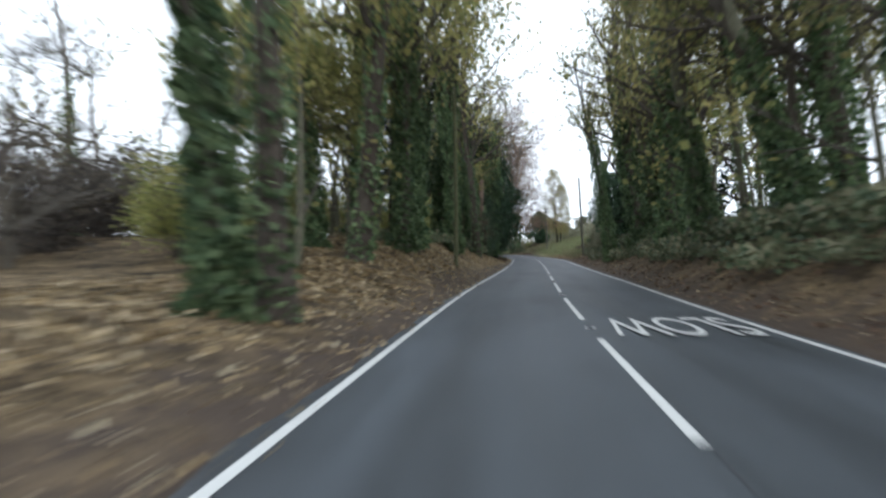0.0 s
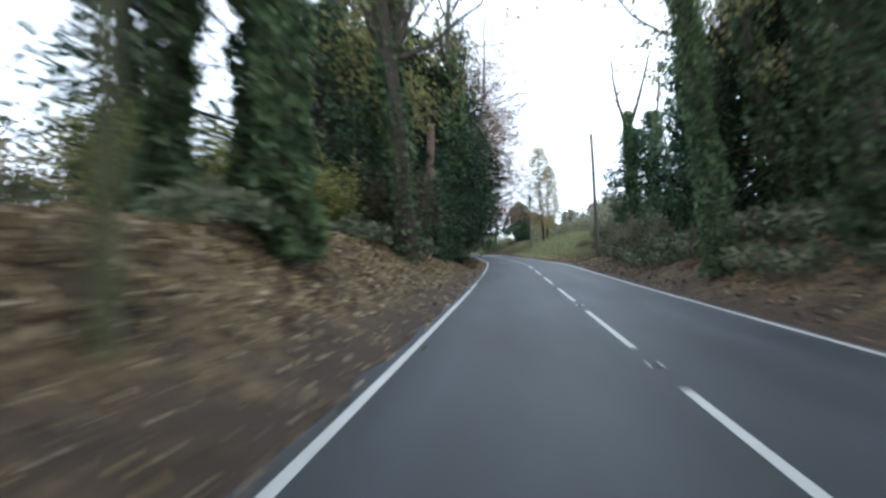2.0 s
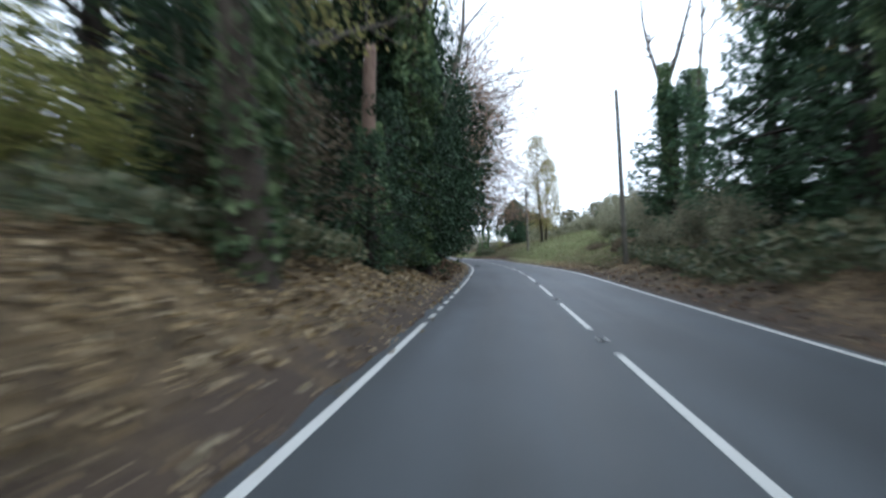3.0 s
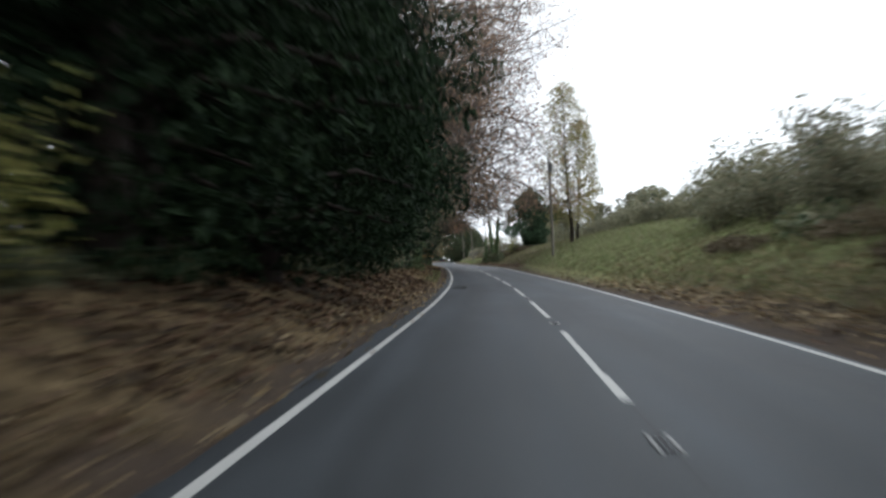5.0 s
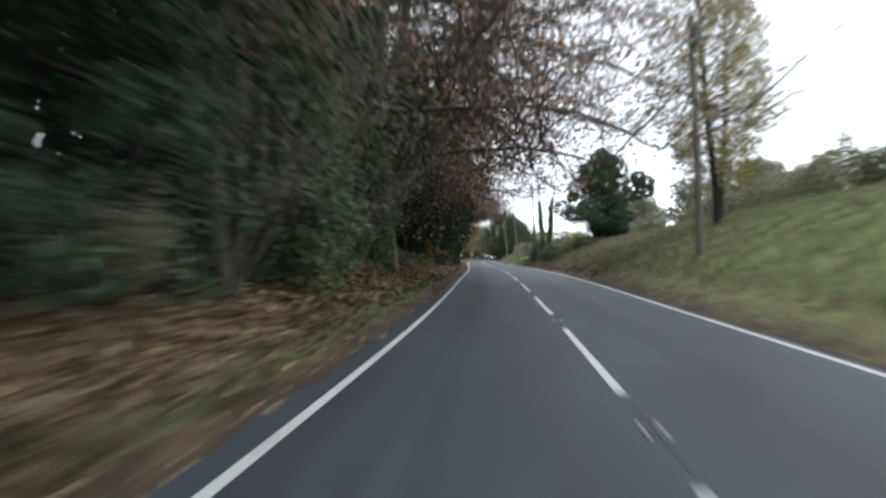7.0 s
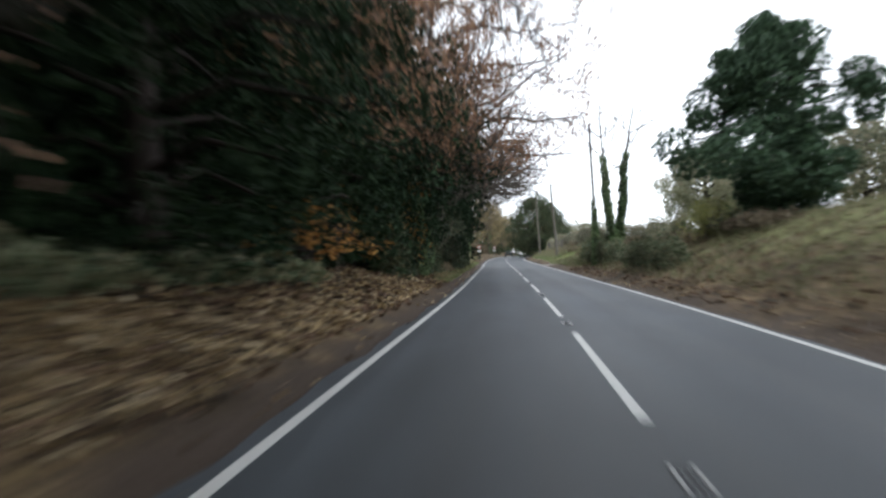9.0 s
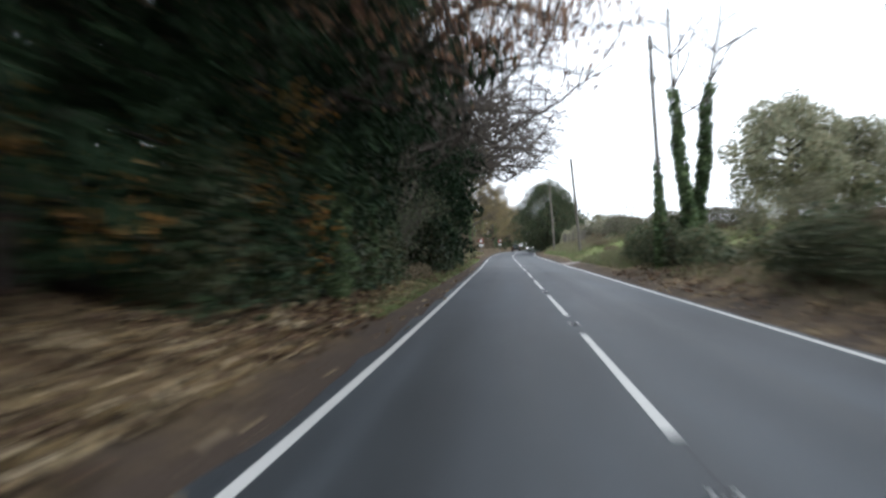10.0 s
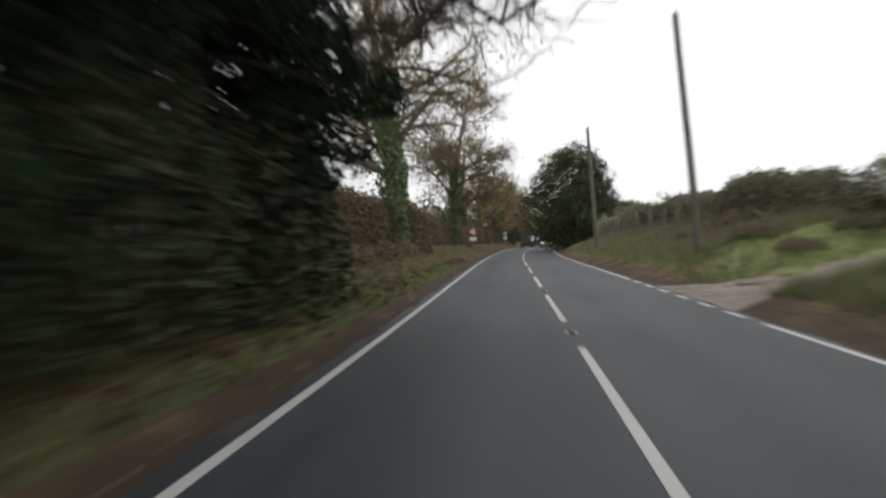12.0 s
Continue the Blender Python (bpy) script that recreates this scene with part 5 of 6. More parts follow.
plant(field_tree, 22, -15.5, 0)
for s, d, sc in ((27, -18, 1.0), (33, -19.5, 1.15), (39, -20, 1.0), (45, -19, 1.1), (30, -14, 0.8)):
    put(field_tree, s, d, s * 47 % 360, sc)


def house():
    """A brick house with a steep gable and a chimney, half hidden behind the wood."""
    t = thing("house", "brick house with a steep tiled gable and chimney behind trees", "house")
    w, l, eaves, ridge = 3.4, 5.0, 5.2, 8.6
    bm = bmesh.new()
    prof = [(-w, -0.4), (w, -0.4), (w, eaves), (0, ridge), (-w, eaves)]
    a = [bm.verts.new((x, -l, z)) for x, z in prof]
    b = [bm.verts.new((x, l, z)) for x, z in prof]
    bm.faces.new(a)
    bm.faces.new(b[::-1])
    for i in range(5):
        j = (i + 1) % 5
        bm.faces.new((a[i], b[i], b[j], a[j]))
    bmesh.ops.recalc_face_normals(bm, faces=bm.faces)
    part("wall", bm, HOUSE_BRICK, t)
    slope = math.degrees(math.atan2(ridge - eaves, w))
    run = math.hypot(w, ridge - eaves) + 0.35
    for side in (-1, 1):
        bm = bmesh.new()
        bmesh.ops.create_cube(bm, size=1.0, matrix=pose(side * w / 2 * 1.06, 0, (eaves + ridge) / 2 - 0.02, 0, side * slope, 0) @ Matrix.Diagonal((run, 2 * l + 0.5, 0.16, 1)))
        part("roof", bm, HOUSE_TILE, t, "weathered brown tiles")
    bm = bmesh.new()
    bmesh.ops.create_cube(bm, size=1.0, matrix=Matrix.Translation((0, -l + 0.7, ridge + 0.4)) @ Matrix.Diagonal((0.9, 0.7, 2.4, 1)))
    bmesh.ops.create_cube(bm, size=1.0, matrix=Matrix.Translation((0, -l + 0.7, ridge + 1.55)) @ Matrix.Diagonal((1.05, 0.85, 0.18, 1)))
    chimney = part("chimney", bm, HOUSE_BRICK, t)
    for x in (-0.2, 0.2):
        bm = bmesh.new()
        bmesh.ops.create_cone(bm, segments=10, radius1=0.13, radius2=0.1, depth=0.45, cap_ends=True, matrix=Matrix.Translation((x, -l + 0.7, ridge + 1.85)))
        part("chimney_pot", bm, HOUSE_TILE, chimney)
    for x, z in ((-1.5, 1.4), (1.5, 1.4), (0, 4.4)):
        bm = bmesh.new()
        bmesh.ops.create_cube(bm, size=1.0, matrix=Matrix.Translation((x, -l - 0.02, z)) @ Matrix.Diagonal((1.2, 0.12, 1.3, 1)))
        win = part("window", bm, HOUSE_TRIM, t, "white painted window frame")
        for dx in (-0.28, 0.28):
            bm = bmesh.new()
            bmesh.ops.create_cube(bm, size=1.0, matrix=Matrix.Translation((x + dx, -l - 0.07, z)) @ Matrix.Diagonal((0.46, 0.06, 1.1, 1)))
            part("pane", bm, HOUSE_GLASS, win)
    return t


HOUSE_BRICK = rough_mat("old_brick", [(0.16, 0.10, 0.078), (0.25, 0.165, 0.13), (0.31, 0.22, 0.18)], 18, big=0.5)
HOUSE_TILE = rough_mat("weathered_roof_tiles", [(0.09, 0.07, 0.06), (0.17, 0.135, 0.115)], 14, big=0.6)
HOUSE_TRIM = plain("white_window_paint", (0.6, 0.6, 0.58), 0.5)
HOUSE_GLASS = plain("dark_window_glass", (0.03, 0.034, 0.038), 0.08)
plant(house(), 93, -33, 20)
grove(IVY_TREES, [(82, -18, 4), (36, -28, 4), (46, -30, 4)], 4)
grove(IVY_TREES, [(34, 19, 4), (60, 18, 4), (70, 19, 4)], 5)


# ---- poles, sign, fence, cars ----
def pole(height, material, label, fittings, thick=0.14):
    t = thing("utility_pole", label, "utility pole", "roadside poles")
    z = np.linspace(-0.5, height, 9)
    part("shaft", mesh_of("shaft", *tube(np.stack([0.02 * np.sin(z * 0.6), 0 * z, z], -1), np.linspace(thick, thick * 0.7, 9), 14), smooth=True), material, t)
    bm = bmesh.new()
    bmesh.ops.create_cone(bm, segments=14, radius1=thick * 0.72, radius2=0.02, depth=0.08, cap_ends=True, matrix=Matrix.Translation((0.02 * math.sin(height * 0.6), 0, height + 0.04)))
    part("cap", bm, DARK_IRON, t)
    if fittings:
        for k in range(fittings):
            bm = bmesh.new()
            bmesh.ops.create_cone(bm, segments=8, radius1=0.02, radius2=0.02, depth=0.34, cap_ends=True, matrix=pose(0.12, 0, height - 0.25 - 0.3 * k, 0, 90, 0))
            bmesh.ops.create_cone(bm, segments=10, radius1=0.05, radius2=0.035, depth=0.12, cap_ends=True, matrix=pose(0.28, 0, height - 0.19 - 0.3 * k))
            part("insulator", bm, plain("grey_porcelain", (0.25, 0.24, 0.23), 0.3), t)
    return t


def stand(ob, s, d, lean=0.0, turn=0.0):
    p = spot(s, d, 0.1)
    ob.matrix_basis = Matrix.Translation(p) @ Matrix.Rotation(radians(heading(s)), 4, "Z") @ Matrix.Rotation(radians(lean), 4, "Y") @ Matrix.Rotation(radians(turn), 4, "Z")


stand(pole(9.0, POLE_GREEN, "tall wooden pole stained green with algae", 0, 0.115), 39.4, -4.7, 0.5)
stand(pole(8.9, POLE_WOOD, "grey weathered wooden utility pole with insulators", 2), 87.4, 5.1, -2.6, 150)
pole_m = pole(8.3, POLE_WOOD, "dark utility pole with a small transformer can", 0)
bm = bmesh.new()
bmesh.ops.create_cone(bm, segments=16, radius1=0.2, radius2=0.2, depth=0.7, cap_ends=True, matrix=Matrix.Translation((0.05, -0.26, 7.5)))
bmesh.ops.bevel(bm, geom=[e for e in bm.edges if e.calc_face_angle(0) > 1], offset=0.03, segments=2, affect="EDGES")
part("transformer", bm, plain("transformer_grey", (0.10, 0.105, 0.105)), pole_m, "grey transformer can")
stand(pole_m, 143.4, 5.8, -1.0)
ivy_pole = pole(9.2, POLE_WOOD, "leaning wooden pole, ivy climbing its foot", 0, 0.1)
rng = np.random.default_rng(71)
h = rng.beta(1, 2, 1500) * 4.5
ang = rng.uniform(0, 2 * math.pi, 1500)
rr = 0.10 + 0.2 * np.sqrt(rng.uniform(0, 1, 1500)) * np.clip(1.2 - h / 4.5, 0.1, 1)
part("ivy", mesh_of("ivy", *leaves(rng, np.stack([np.cos(ang) * rr, np.sin(ang) * rr, h], -1), 0.16, 0.9, 0.1, hang=0.5)), IVY, ivy_pole, "dark green ivy")
stand(ivy_pole, 203.6, 5.1, -2.0)
stand(pole(8.1, POLE_WOOD, "grey weathered wooden utility pole on the grass bank", 0), 236.5, 5.3, -4.3)
stand(pole(8.4, POLE_WOOD, "grey weathered wooden utility pole on the grass bank", 0), 263.0, 5.0, -3.0)


def warning_sign():
    t = thing("warning_sign", "triangular road warning sign, red border on white", "road sign")
    bm = bmesh.new()
    bmesh.ops.create_cone(bm, segments=12, radius1=0.038, radius2=0.038, depth=2.5, cap_ends=True, matrix=Matrix.Translation((0, 0.04, 1.15)))
    part("post", bm, STEEL, t)
    for name, size, y, mat in (("border", 0.43, 0.0, plain("sign_red", (0.45, 0.03, 0.03), 0.4)), ("face", 0.31, -0.006, plain("sign_white", (0.75, 0.75, 0.73), 0.4)), ("symbol", 0.11, -0.012, plain("sign_black", (0.02, 0.02, 0.02), 0.4))):
        bm = bmesh.new()
        bmesh.ops.create_cone(bm, segments=3, radius1=size, radius2=size, depth=0.012, cap_ends=True, matrix=pose(0, y, 2.05, 90, 0, 0) @ pose(0, 0, 0, 0, 0, 90))
        part(name, bm, mat, t)
    bm = bmesh.new()
    bmesh.ops.create_cube(bm, size=1.0, matrix=Matrix.Translation((0, 0, 1.42)) @ Matrix.Diagonal((0.6, 0.012, 0.28, 1)))
    part("plate", bm, plain("plate_white", (0.7, 0.7, 0.68), 0.4), t, "small white plate under the triangle")
    return t


sign = warning_sign()
stand(sign, 276.5, -4.4)
copy_thing(sign, Matrix.LocRotScale(spot(322, -4.3), Euler((0, 0, radians(heading(322)))), None))

fence = thing("field_fence", "weathered wooden field fence of posts and wire", "fence")
for k, s in enumerate(np.arange(246, 275, 3.6)):
    bm = bmesh.new()
    bmesh.ops.create_cube(bm, size=1.0, matrix=Matrix.Diagonal((0.17, 0.17, 1.9, 1)))
    bmesh.ops.bevel(bm, geom=bm.edges[:], offset=0.015, segments=1, affect="EDGES")
    po = part("post", bm, POLE_WOOD, fence)
    po.matrix_basis = Matrix.Translation(spot(s, 6.7 + 0.2 * math.sin(k), -0.45)) @ pose(0, 0, 0, 3 * math.sin(k * 2.1), 3 * math.cos(k * 1.3), heading(s))
for zz in (0.45, 0.8):
    pts = np.array([spot(s, 6.7 + 0.2 * math.sin(k), -zz) for k, s in enumerate(np.arange(246, 275, 3.6))])
    part("wire", mesh_of("wire", *tube(pts, np.full(len(pts), 0.006), 4)), STEEL, fence)


def car(label, paint, lamps):
    """A plain hatchback, seen from afar: body, glasshouse, wheels, lights."""
    t = thing("car", label, "car", "cars ahead")
    bm = bmesh.new()
    prof = [(-2.05, 0.35), (-2.1, 0.75), (-1.95, 0.98), (1.0, 0.92), (1.95, 0.78), (2.08, 0.55), (2.02, 0.32)]
    a = [bm.verts.new((-0.86, y, z)) for y, z in prof]
    b = [bm.verts.new((0.86, y, z)) for y, z in prof]
    bm.faces.new(a)
    bm.faces.new(b[::-1])
    for i in range(len(prof)):
        j = (i + 1) % len(prof)
        bm.faces.new((a[i], b[i], b[j], a[j]))
    bmesh.ops.recalc_face_normals(bm, faces=bm.faces)
    bmesh.ops.bevel(bm, geom=bm.edges[:], offset=0.07, segments=2, affect="EDGES")
    part("body", bm, paint, t)
    bm = bmesh.new()
    lo = [(-0.80, -1.95, 0.93), (0.80, -1.95, 0.93), (0.80, 0.95, 0.88), (-0.80, 0.95, 0.88)]
    hi = [(-0.60, -1.5, 1.45), (0.60, -1.5, 1.45), (0.60, 0.1, 1.45), (-0.60, 0.1, 1.45)]
    v = [bm.verts.new(p) for p in lo + hi]
    for f in ((0, 1, 5, 4), (1, 2, 6, 5), (2, 3, 7, 6), (3, 0, 4, 7), (4, 5, 6, 7), (3, 2, 1, 0)):
        bm.faces.new([v[k] for k in f])
    bmesh.ops.bevel(bm, geom=bm.edges[:], offset=0.05, segments=2, affect="EDGES")
    part("glasshouse", bm, plain("dark_car_glass", (0.02, 0.024, 0.028), 0.1), t, "dark tinted windows")
    for x in (-0.78, 0.78):
        for y in (-1.3, 1.35):
            bm = bmesh.new()
            bmesh.ops.create_cone(bm, segments=20, radius1=0.31, radius2=0.31, depth=0.2, cap_ends=True, matrix=pose(x, y, 0.31, 0, 90, 0))
            bmesh.ops.bevel(bm, geom=[e for e in bm.edges if e.calc_face_angle(0) > 1], offset=0.04, segments=2, affect="EDGES")
            w = part("wheel", bm, plain("tyre_rubber", (0.02, 0.02, 0.02), 0.8), t)
            bm = bmesh.new()
            bmesh.ops.create_cone(bm, segments=16, radius1=0.2, radius2=0.2, depth=0.215, cap_ends=True, matrix=pose(x, y, 0.31, 0, 90, 0))
            part("rim", bm, STEEL, w)
    for x in (-0.68, 0.68):
        for y, mat in ((-2.03, plain("tail_light_red", (0.4, 0.02, 0.02), 0.3)), (2.0, lamps)):
            bm = bmesh.new()
            bmesh.ops.create_cube(bm, size=1.0, matrix=Matrix.Translation((x, y, 0.72)) @ Matrix.Diagonal((0.26, 0.1, 0.16, 1)))
            bmesh.ops.bevel(bm, geom=bm.edges[:], offset=0.02, segments=1, affect="EDGES")
            part("light", bm, mat, t)
    return t


lit, _n, _l, _p = tree_of("lit_headlamp")
_p.inputs["Emission Color"].default_value = (1, 0.96, 0.88, 1)
_p.inputs["Emission Strength"].default_value = 6.0
unlit = plain("clear_lamp_glass", (0.5, 0.5, 0.5), 0.2)
p = at(330, -1.45)
car("dark grey hatchback driving away in the near lane", plain("dark_grey_paint", (0.045, 0.048, 0.055), 0.25, 0.3), unlit).matrix_basis = pose(*p, 0, 0, heading(330))
p = at(338, 1.45)
car("pale oncoming hatchback with lit headlamps", plain("silver_paint", (0.5, 0.51, 0.52), 0.3, 0.4), lit).matrix_basis = pose(*p, 0, 0, heading(338) + 180)


# ---- the broken red trunk among the yews ----
def snapped_trunk():
    rng = np.random.default_rng(81)
    t = thing("broken_trunk", "tall snapped conifer trunk with bare orange-brown bark", "tree trunk")
    z = np.linspace(-0.4, 6.9, 14)
    pts = np.stack([0.05 * np.sin(z), 0.04 * np.cos(z * 0.7), z], -1)
    part("trunk", mesh_of("trunk", *tube(pts, np.interp(z, [-0.4, 0.6, 6.9], [0.42, 0.27, 0.2]), 12), smooth=True), BARK_RED, t)
    bm = bmesh.new()
    bmesh.ops.create_cone(bm, segments=9, radius1=0.2, radius2=0.15, depth=0.22, cap_ends=True, matrix=pose(pts[-1][0], pts[-1][1], 6.98, 8, 5, 0))
    for k, v in enumerate(bm.verts):
        if v.co.z > 7.0:
            v.co.z += 0.13 * math.sin(k * 2.7)
    h = 4.6 * rng.beta(1, 1.3, 900)
    ang = rng.uniform(0, 2 * math.pi, 900)
    rr = 0.25 + 0.5 * np.sqrt(rng.uniform(0, 1, 900)) * np.clip(1.15 - h / 5, 0.2, 1)
    part("ivy", mesh_of("ivy", *leaves(rng, np.stack([np.cos(ang) * rr, np.sin(ang) * rr, h], -1), 0.22, 0.9, 0.1, hang=0.5)), IVY, t, "dark green ivy")
    part("splintered_top", bm, BARK_RED, t)
    return t


plant(snapped_trunk(), 73, -5.62, 0)


def forked_tree():
    """A dead tree: ivy on the trunk, two bare upright forks with stubby branches."""
    rng = np.random.default_rng(83)
    t = thing("forked_tree", "dead ivy-clad tree with two bare forks at the top", "tree", "roadside trees")
    spec = dict(step=(1.2, 0.8, 0.6), bend=(0.06, 0.10, 0.2), up=(0.0, 0.05, 0.03), taper=(0.7, 0.3, 0.4), kids=((0, 0), (6, 8)), leafy=9, angle=((20, 30), (35, 60), (30, 60)), ratio=((0.5, 0.6), (0.14, 0.25), (0.4, 0.6)))
    spec["from"] = (0.5, 0.3, 0.3)
    limbs = []
    grow(rng, (0, 0, -0.3), (0, 0, 1), 8.6, 0.26, 0, spec, limbs, [])
    top = limbs[0][0][-1]
    forks = []
    for way in ((-0.32, 0.1, 1), (0.26, -0.1, 1)):
        grow(rng, top, way, 6.5, 0.17, 1, spec, forks, [])
    part("trunk", limbs_mesh("trunk", limbs), BARK, t)
    part("fork", limbs_mesh("fork", forks), TWIG, t)
    h = rng.beta(1.2, 1.1, 2600) * 10.0
    ang = rng.uniform(0, 2 * math.pi, 2600)
    rr = 0.2 + 0.75 * np.sqrt(rng.uniform(0, 1, 2600)) * np.clip(1.1 - h / 11, 0.15, 1) * (0.7 + 0.3 * np.sin(2 * ang + h))
    part("ivy", mesh_of("ivy", *leaves(rng, np.stack([np.cos(ang) * rr + np.interp(h, limbs[0][0][:, 2], limbs[0][0][:, 0]), np.sin(ang) * rr + np.interp(h, limbs[0][0][:, 2], limbs[0][0][:, 1]), h], -1), 0.22, 0.9, 0.1, hang=0.5)), IVY, t, "dark green ivy")
    return t


fork = forked_tree()
plant(fork, 91.5, 8.6, 0, 1.0)
put(fork, 82.2, -5.2, 70, 0.92)
brown_trunk = ivy_tree(23, 15, 0.33, 0.2, 9, 600, leaf=HAZEL, leaf_count=900, bark=BARK_BROWN, first=0.45)
brown_trunk["label"] = "brown-barked woodland tree, a little ivy on the trunk"
plant(brown_trunk, 60.4, -5.3, 0)
put(brown_trunk, 14.6, -5.1, 310, 0.85, lean=2)
put(brown_trunk, 26.5, -6.6, 90, 1.0, lean=5)
put(IVY_TREES[2], 28, -8.3, 200, 0.85)

# ---- fallen leaves, grass and far woods ----
def strewn(name, label, category, count, s_range, d_fun, size, material, seed, kind="stuff"):
    rng = np.random.default_rng(seed)
    s = rng.uniform(*s_range, count)
    d = d_fun(rng, s)
    drift = 0.55 + 0.3 * np.sin(s * 0.83 + d * 1.1 + seed) * np.sin(d * 1.7 - s * 0.41) + 0.3 * np.sin(s * 2.3 - d * 2.9 + seed) + 0.2 * np.sin(s * 4.7 + d * 3.8)
    keep = rng.uniform(0, 1, count) < np.clip(drift + 0.15, 0.12, 1.0)
    s, d = s[keep], d[keep]
    count = len(s)
    P = at(s, d)
    u = np.abs(d)
    P[:, 2] += np.where(u < lane(s, -1) + 0.25, 0.012, rise(s, d)) + rng.uniform(0.0, 0.035, count)
    v, f = leaves(rng, P, size, 0.75, 1.1, 0.45)
    me = mesh_of(name, v, f)
    me.materials.append(material)
    tagged(new(name, me), label, category, kind=kind)


strewn("fallen_leaves", "thick litter of tan and brown fallen leaves on the bank", "fallen leaves", 32000, (0, 82), lambda r, s: -(np.interp(s, [5, 20, 40, 50, 78], [4.7, 4.2, 4.1, 3.8, 3.6]) + r.beta(1.9, 1.6, len(s)) * 5.0), 0.13, FALLEN, 91)
# this litter carries the evergreens' shade in its dark leaf colour
strewn("fallen_leaves", "thinner litter of brown fallen leaves, colour darkened as shade under the evergreens", "fallen leaves", 34000, (78, 235), lambda r, s: -(3.5 + r.beta(1.6, 1.9, len(s)) * 4.2), 0.13, FALLEN_RED_SHADED, 92)
strewn("fallen_leaves", "brown fallen leaves along the right-hand bank", "fallen leaves", 7500, (0, 130), lambda r, s: 3.3 + r.beta(1.2, 1.8, len(s)) * 5.0, 0.11, FALLEN_RED_SHADED, 93)
strewn("fallen_leaves", "tan fallen leaves under the beeches", "fallen leaves", 7000, (122, 166), lambda r, s: -(4.2 + r.beta(1.6, 1.8, len(s)) * 2.2), 0.13, FALLEN, 89)
strewn("fallen_leaves", "brown leaves and bare earth on the foot of the right-hand bank", "fallen leaves", 7000, (88, 118), lambda r, s: 3.6 + r.beta(1.2, 1.5, len(s)) * 5.5, 0.12, FALLEN, 83)
strewn("fallen_leaves", "brown leaves and dead stalks over the shaded bank", "fallen leaves", 9000, (152, 208), lambda r, s: 3.5 + r.beta(1.1, 1.5, len(s)) * 7.0, 0.12, FALLEN_RED_SHADED, 81)
# real drifted leaves, with more added so the verge looks tree-shaded
strewn("fallen_leaves", "brown leaves between the grass and the hedge, laid thicker to imitate tree shade", "fallen leaves", 14000, (183, 262), lambda r, s: -(3.7 + r.beta(1.8, 1.4, len(s)) * 2.2), 0.12, FALLEN_RED_SHADED, 99)
strewn("fallen_leaves", "tan fallen leaves under the yews", "fallen leaves", 9000, (158, 200), lambda r, s: -(3.7 + r.beta(1.4, 1.8, len(s)) * 3.2), 0.13, FALLEN, 78)
strewn("fallen_leaves", "tan fallen leaves on the bank below the brown hedge", "fallen leaves", 5000, (224, 262), lambda r, s: -(4.5 + r.beta(1.6, 1.4, len(s)) * 2.6), 0.12, FALLEN, 77)
strewn("stray_leaves", "single fallen leaves blown along the asphalt's edge", "fallen leaves", 500, (2, 230), lambda r, s: -(2.75 + r.uniform(0, 1, len(s)) ** 0.5 * 0.55), 0.09, FALLEN, 94)


strewn("stray_leaves", "pale fallen leaves on the bare earth beside the asphalt", "fallen leaves", 800, (0, 120), lambda r, s: -(3.2 + r.uniform(0, 1, len(s)) ** 0.8 * 1.6), 0.1, YELLOW_DRY, 98)
strewn("stray_leaves", "small brown leaves trodden into the earth by the asphalt", "fallen leaves", 4200, (0, 130), lambda r, s: -(3.1 + r.uniform(0, 1, len(s)) * 1.6), 0.075, FALLEN, 88)
strewn("stray_leaves", "small brown leaves on the earth by the far lane", "fallen leaves", 2600, (0, 200), lambda r, s: 3.2 + r.uniform(0, 1, len(s)) * 1.5, 0.08, FALLEN, 87)


def blades(name, label, count, s_range, d_fun, height, seed, material=GRASS):
    """Tapered blades of grass, three corners each."""
    rng = np.random.default_rng(seed)
    s = rng.uniform(*s_range, count)
    d = d_fun(rng, s)
    P = at(s, d)
    P[:, 2] += rise(s, d) - 0.03
    a = rng.uniform(0, 2 * math.pi, count)
    w = np.stack([np.cos(a), np.sin(a), 0 * a], -1) * rng.uniform(0.008, 0.02, (count, 1))
    h = height * rng.uniform(0.5, 1.2, (count, 1))
    tip = P + np.concatenate([rng.normal(size=(count, 2)) * 0.5 * h, h], 1)
    v = np.stack([P - w, P + w, tip], 1).reshape(-1, 3)
    me = mesh_of(name, v, np.arange(3 * count).reshape(-1, 3))
    me.materials.append(material)
    tagged(new(name, me), label, "grass", kind="stuff")


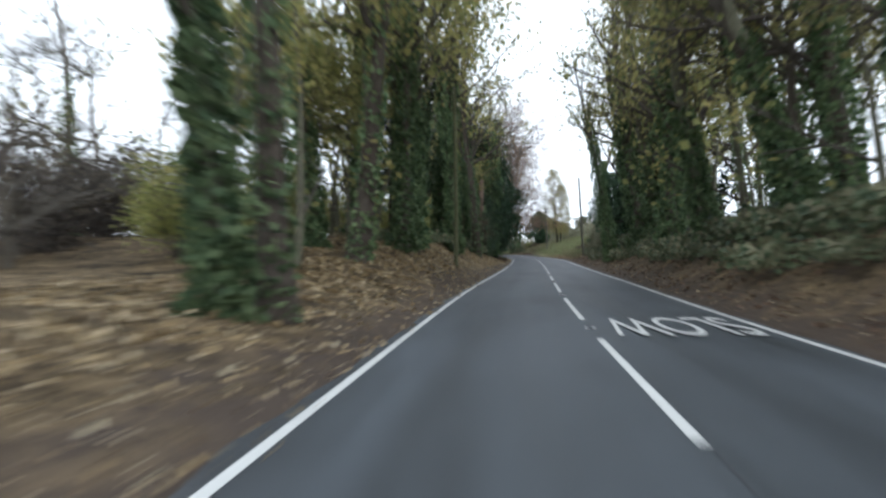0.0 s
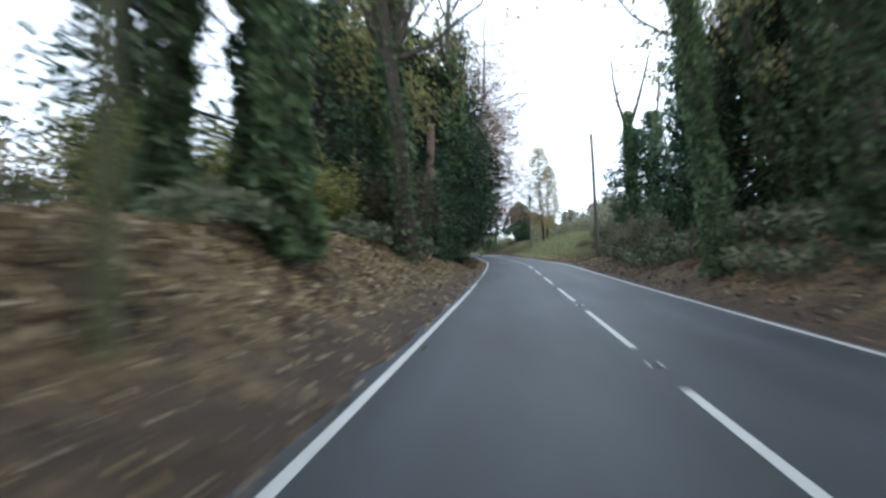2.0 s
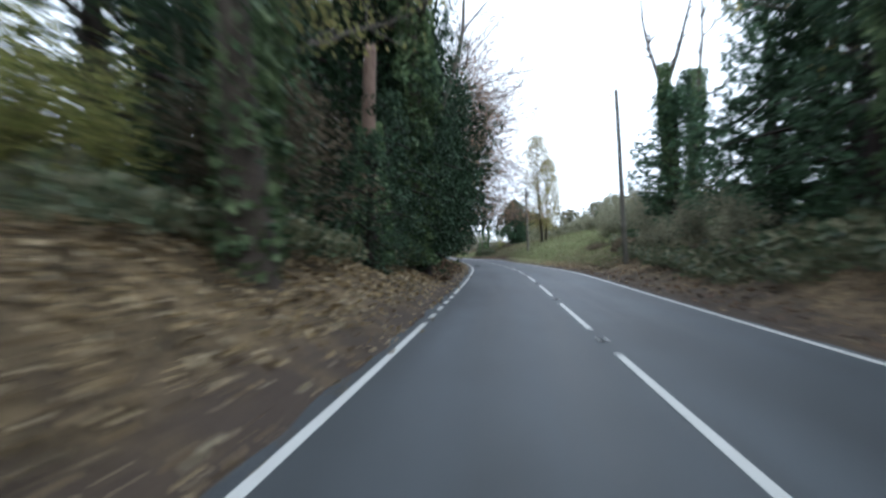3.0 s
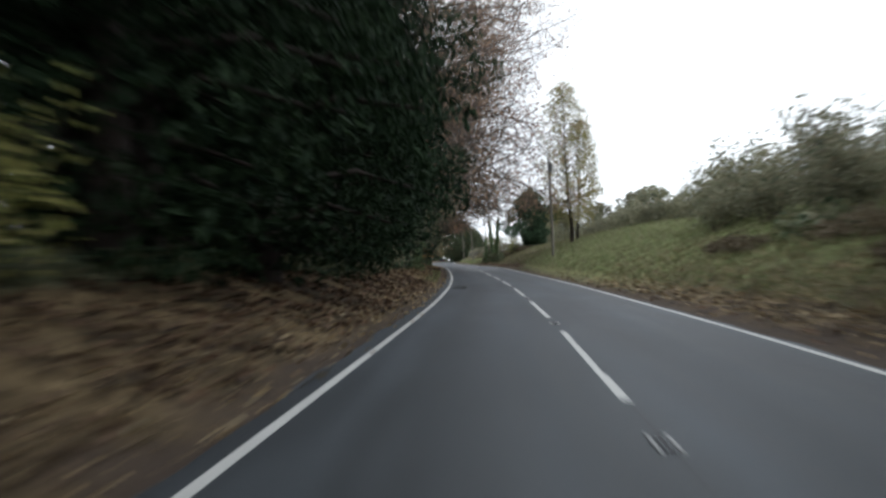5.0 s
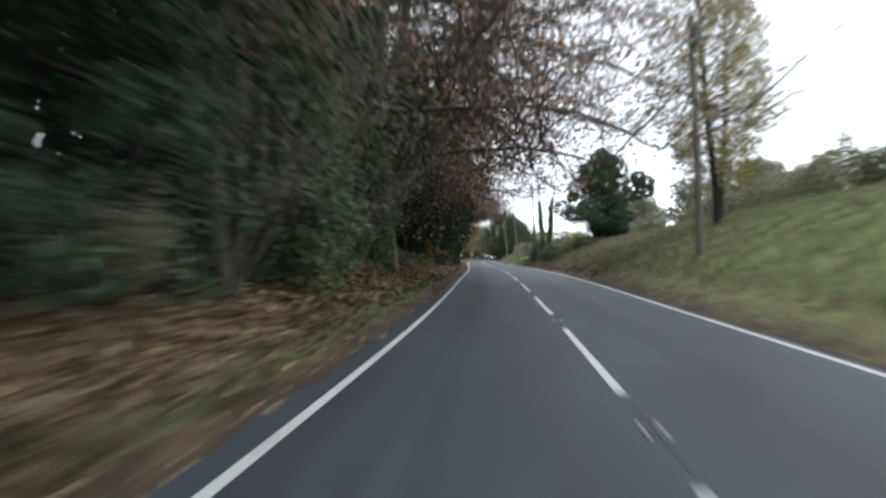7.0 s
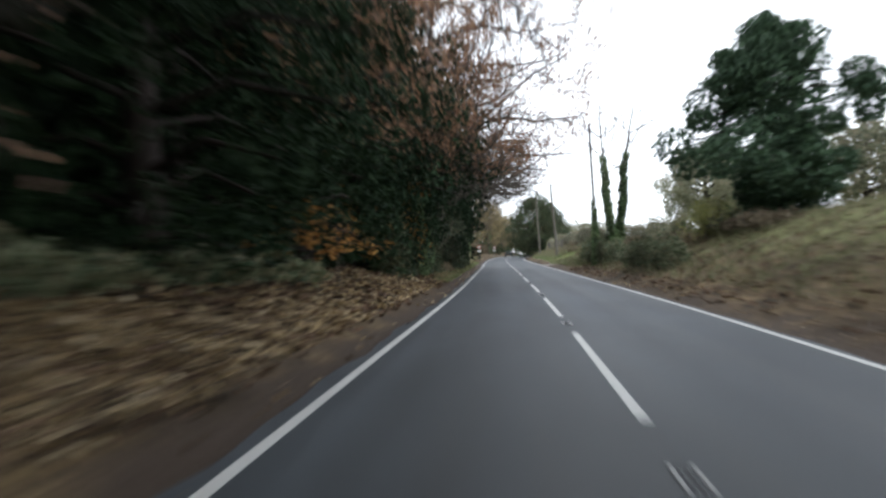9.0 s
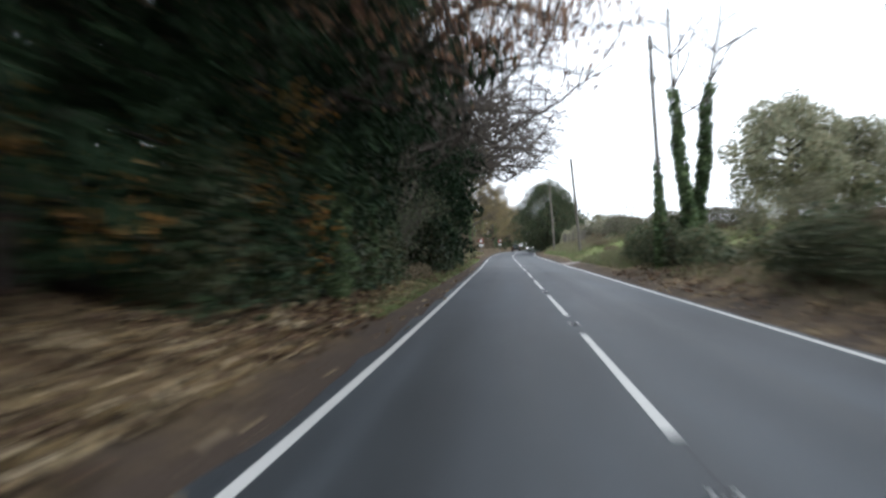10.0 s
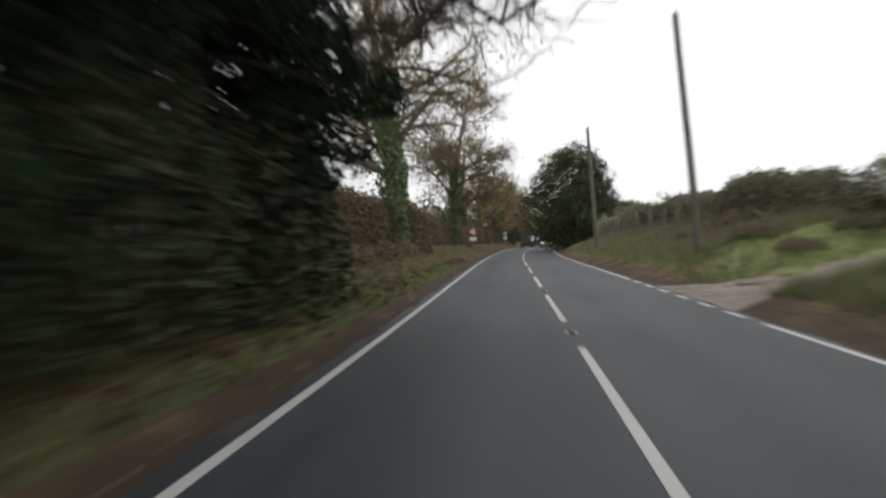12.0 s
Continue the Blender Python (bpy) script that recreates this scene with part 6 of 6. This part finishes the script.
blades("verge_grass", "short green grass along the left verge", 2600, (122, 150), lambda r, s: -(3.6 + r.beta(1.2, 2.4, len(s)) * 1.1), 0.11, 95)
# few blades here, so brown ground darkens the verge in place of shade
blades("verge_grass", "thin muddy grass along the left verge, sparser to imitate tree shade", 20000, (188, 250), lambda r, s: -(3.6 + r.beta(1.2, 2.4, len(s)) * np.interp(s, [188, 210], [1.0, 2.2])), 0.11, 80)
blades("bank_grass", "rough green grass on the right-hand bank", 46000, (92, 157), lambda r, s: 4.5 + r.beta(1.1, 1.5, len(s)) * 12.5, 0.2, 96)
blades("bank_grass", "thin rough grass on the shaded right-hand bank", 9000, (157, 208), lambda r, s: 4.5 + r.beta(1.1, 1.5, len(s)) * 12.5, 0.2, 82)
blades("bank_grass", "rough green grass on the right-hand bank by the track", 42000, (208, 275), lambda r, s: np.where(np.abs(s - 229.8) < 2.1, 60 + 0 * s, 4.3 + r.beta(1.1, 1.5, len(s)) * 9), 0.3, 97)


blades("dead_grass", "long dead grass and stalks on the slope below the hedge", 34000, (236, 276), lambda r, s: 4.6 + r.beta(1.5, 1.2, len(s)) * 6, 0.5, 86, DRY_GRASS)
blades("dead_grass", "tussocks of dead grass on the mound by the track", 14000, (208, 227), lambda r, s: 4.2 + r.beta(1.2, 1.2, len(s)) * 7, 0.4, 85, DRY_GRASS)
blades("dead_grass", "pale dead grass below the brown hedge", 16000, (230, 285), lambda r, s: -(4.4 + r.beta(1.6, 1.4, len(s)) * 2.4), 0.3, 79, DRY_GRASS)
blades("dead_grass", "tussocks of dead grass on the grass bank", 34000, (88, 200), lambda r, s: 4.3 + r.beta(1.0, 1.3, len(s)) * 12, 0.34, 84, DRY_GRASS)


def far_woods(seed, count, s_range, d_range, top, leaf):
    rng = np.random.default_rng(seed)
    cs = np.stack([rng.uniform(*s_range, count), rng.uniform(*d_range, count)], -1)
    base = at(cs[:, 0], cs[:, 1])
    base[:, 2] += rise(cs[:, 0], cs[:, 1])
    cen, siz = [], []
    for b in base:
        for _ in range(7):
            cen.append(b + np.array([rng.normal() * 2.6, rng.normal() * 2.6, rng.uniform(1.5, top)]))
            siz.append(rng.uniform(1.6, 3.2))
    v, f = leaves(rng, clump_cloud(rng, cen, siz, 56, 0.8), 0.5, 0.8)
    me = mesh_of("far_woods", v, f)
    me.materials.append(leaf)
    tagged(new("far_woods", me), "distant belt of half-bare woodland", "woodland", kind="stuff")


far_woods(101, 70, (420, 560), (-60, 70), 11, GREY_GREEN)
far_woods(102, 60, (430, 620), (30, 170), 4, GREY_GREEN)
far_woods(103, 50, (20, 120), (-75, -38), 8, BROWN)
far_woods(104, 40, (240, 420), (-50, -22), 8, BROWN)
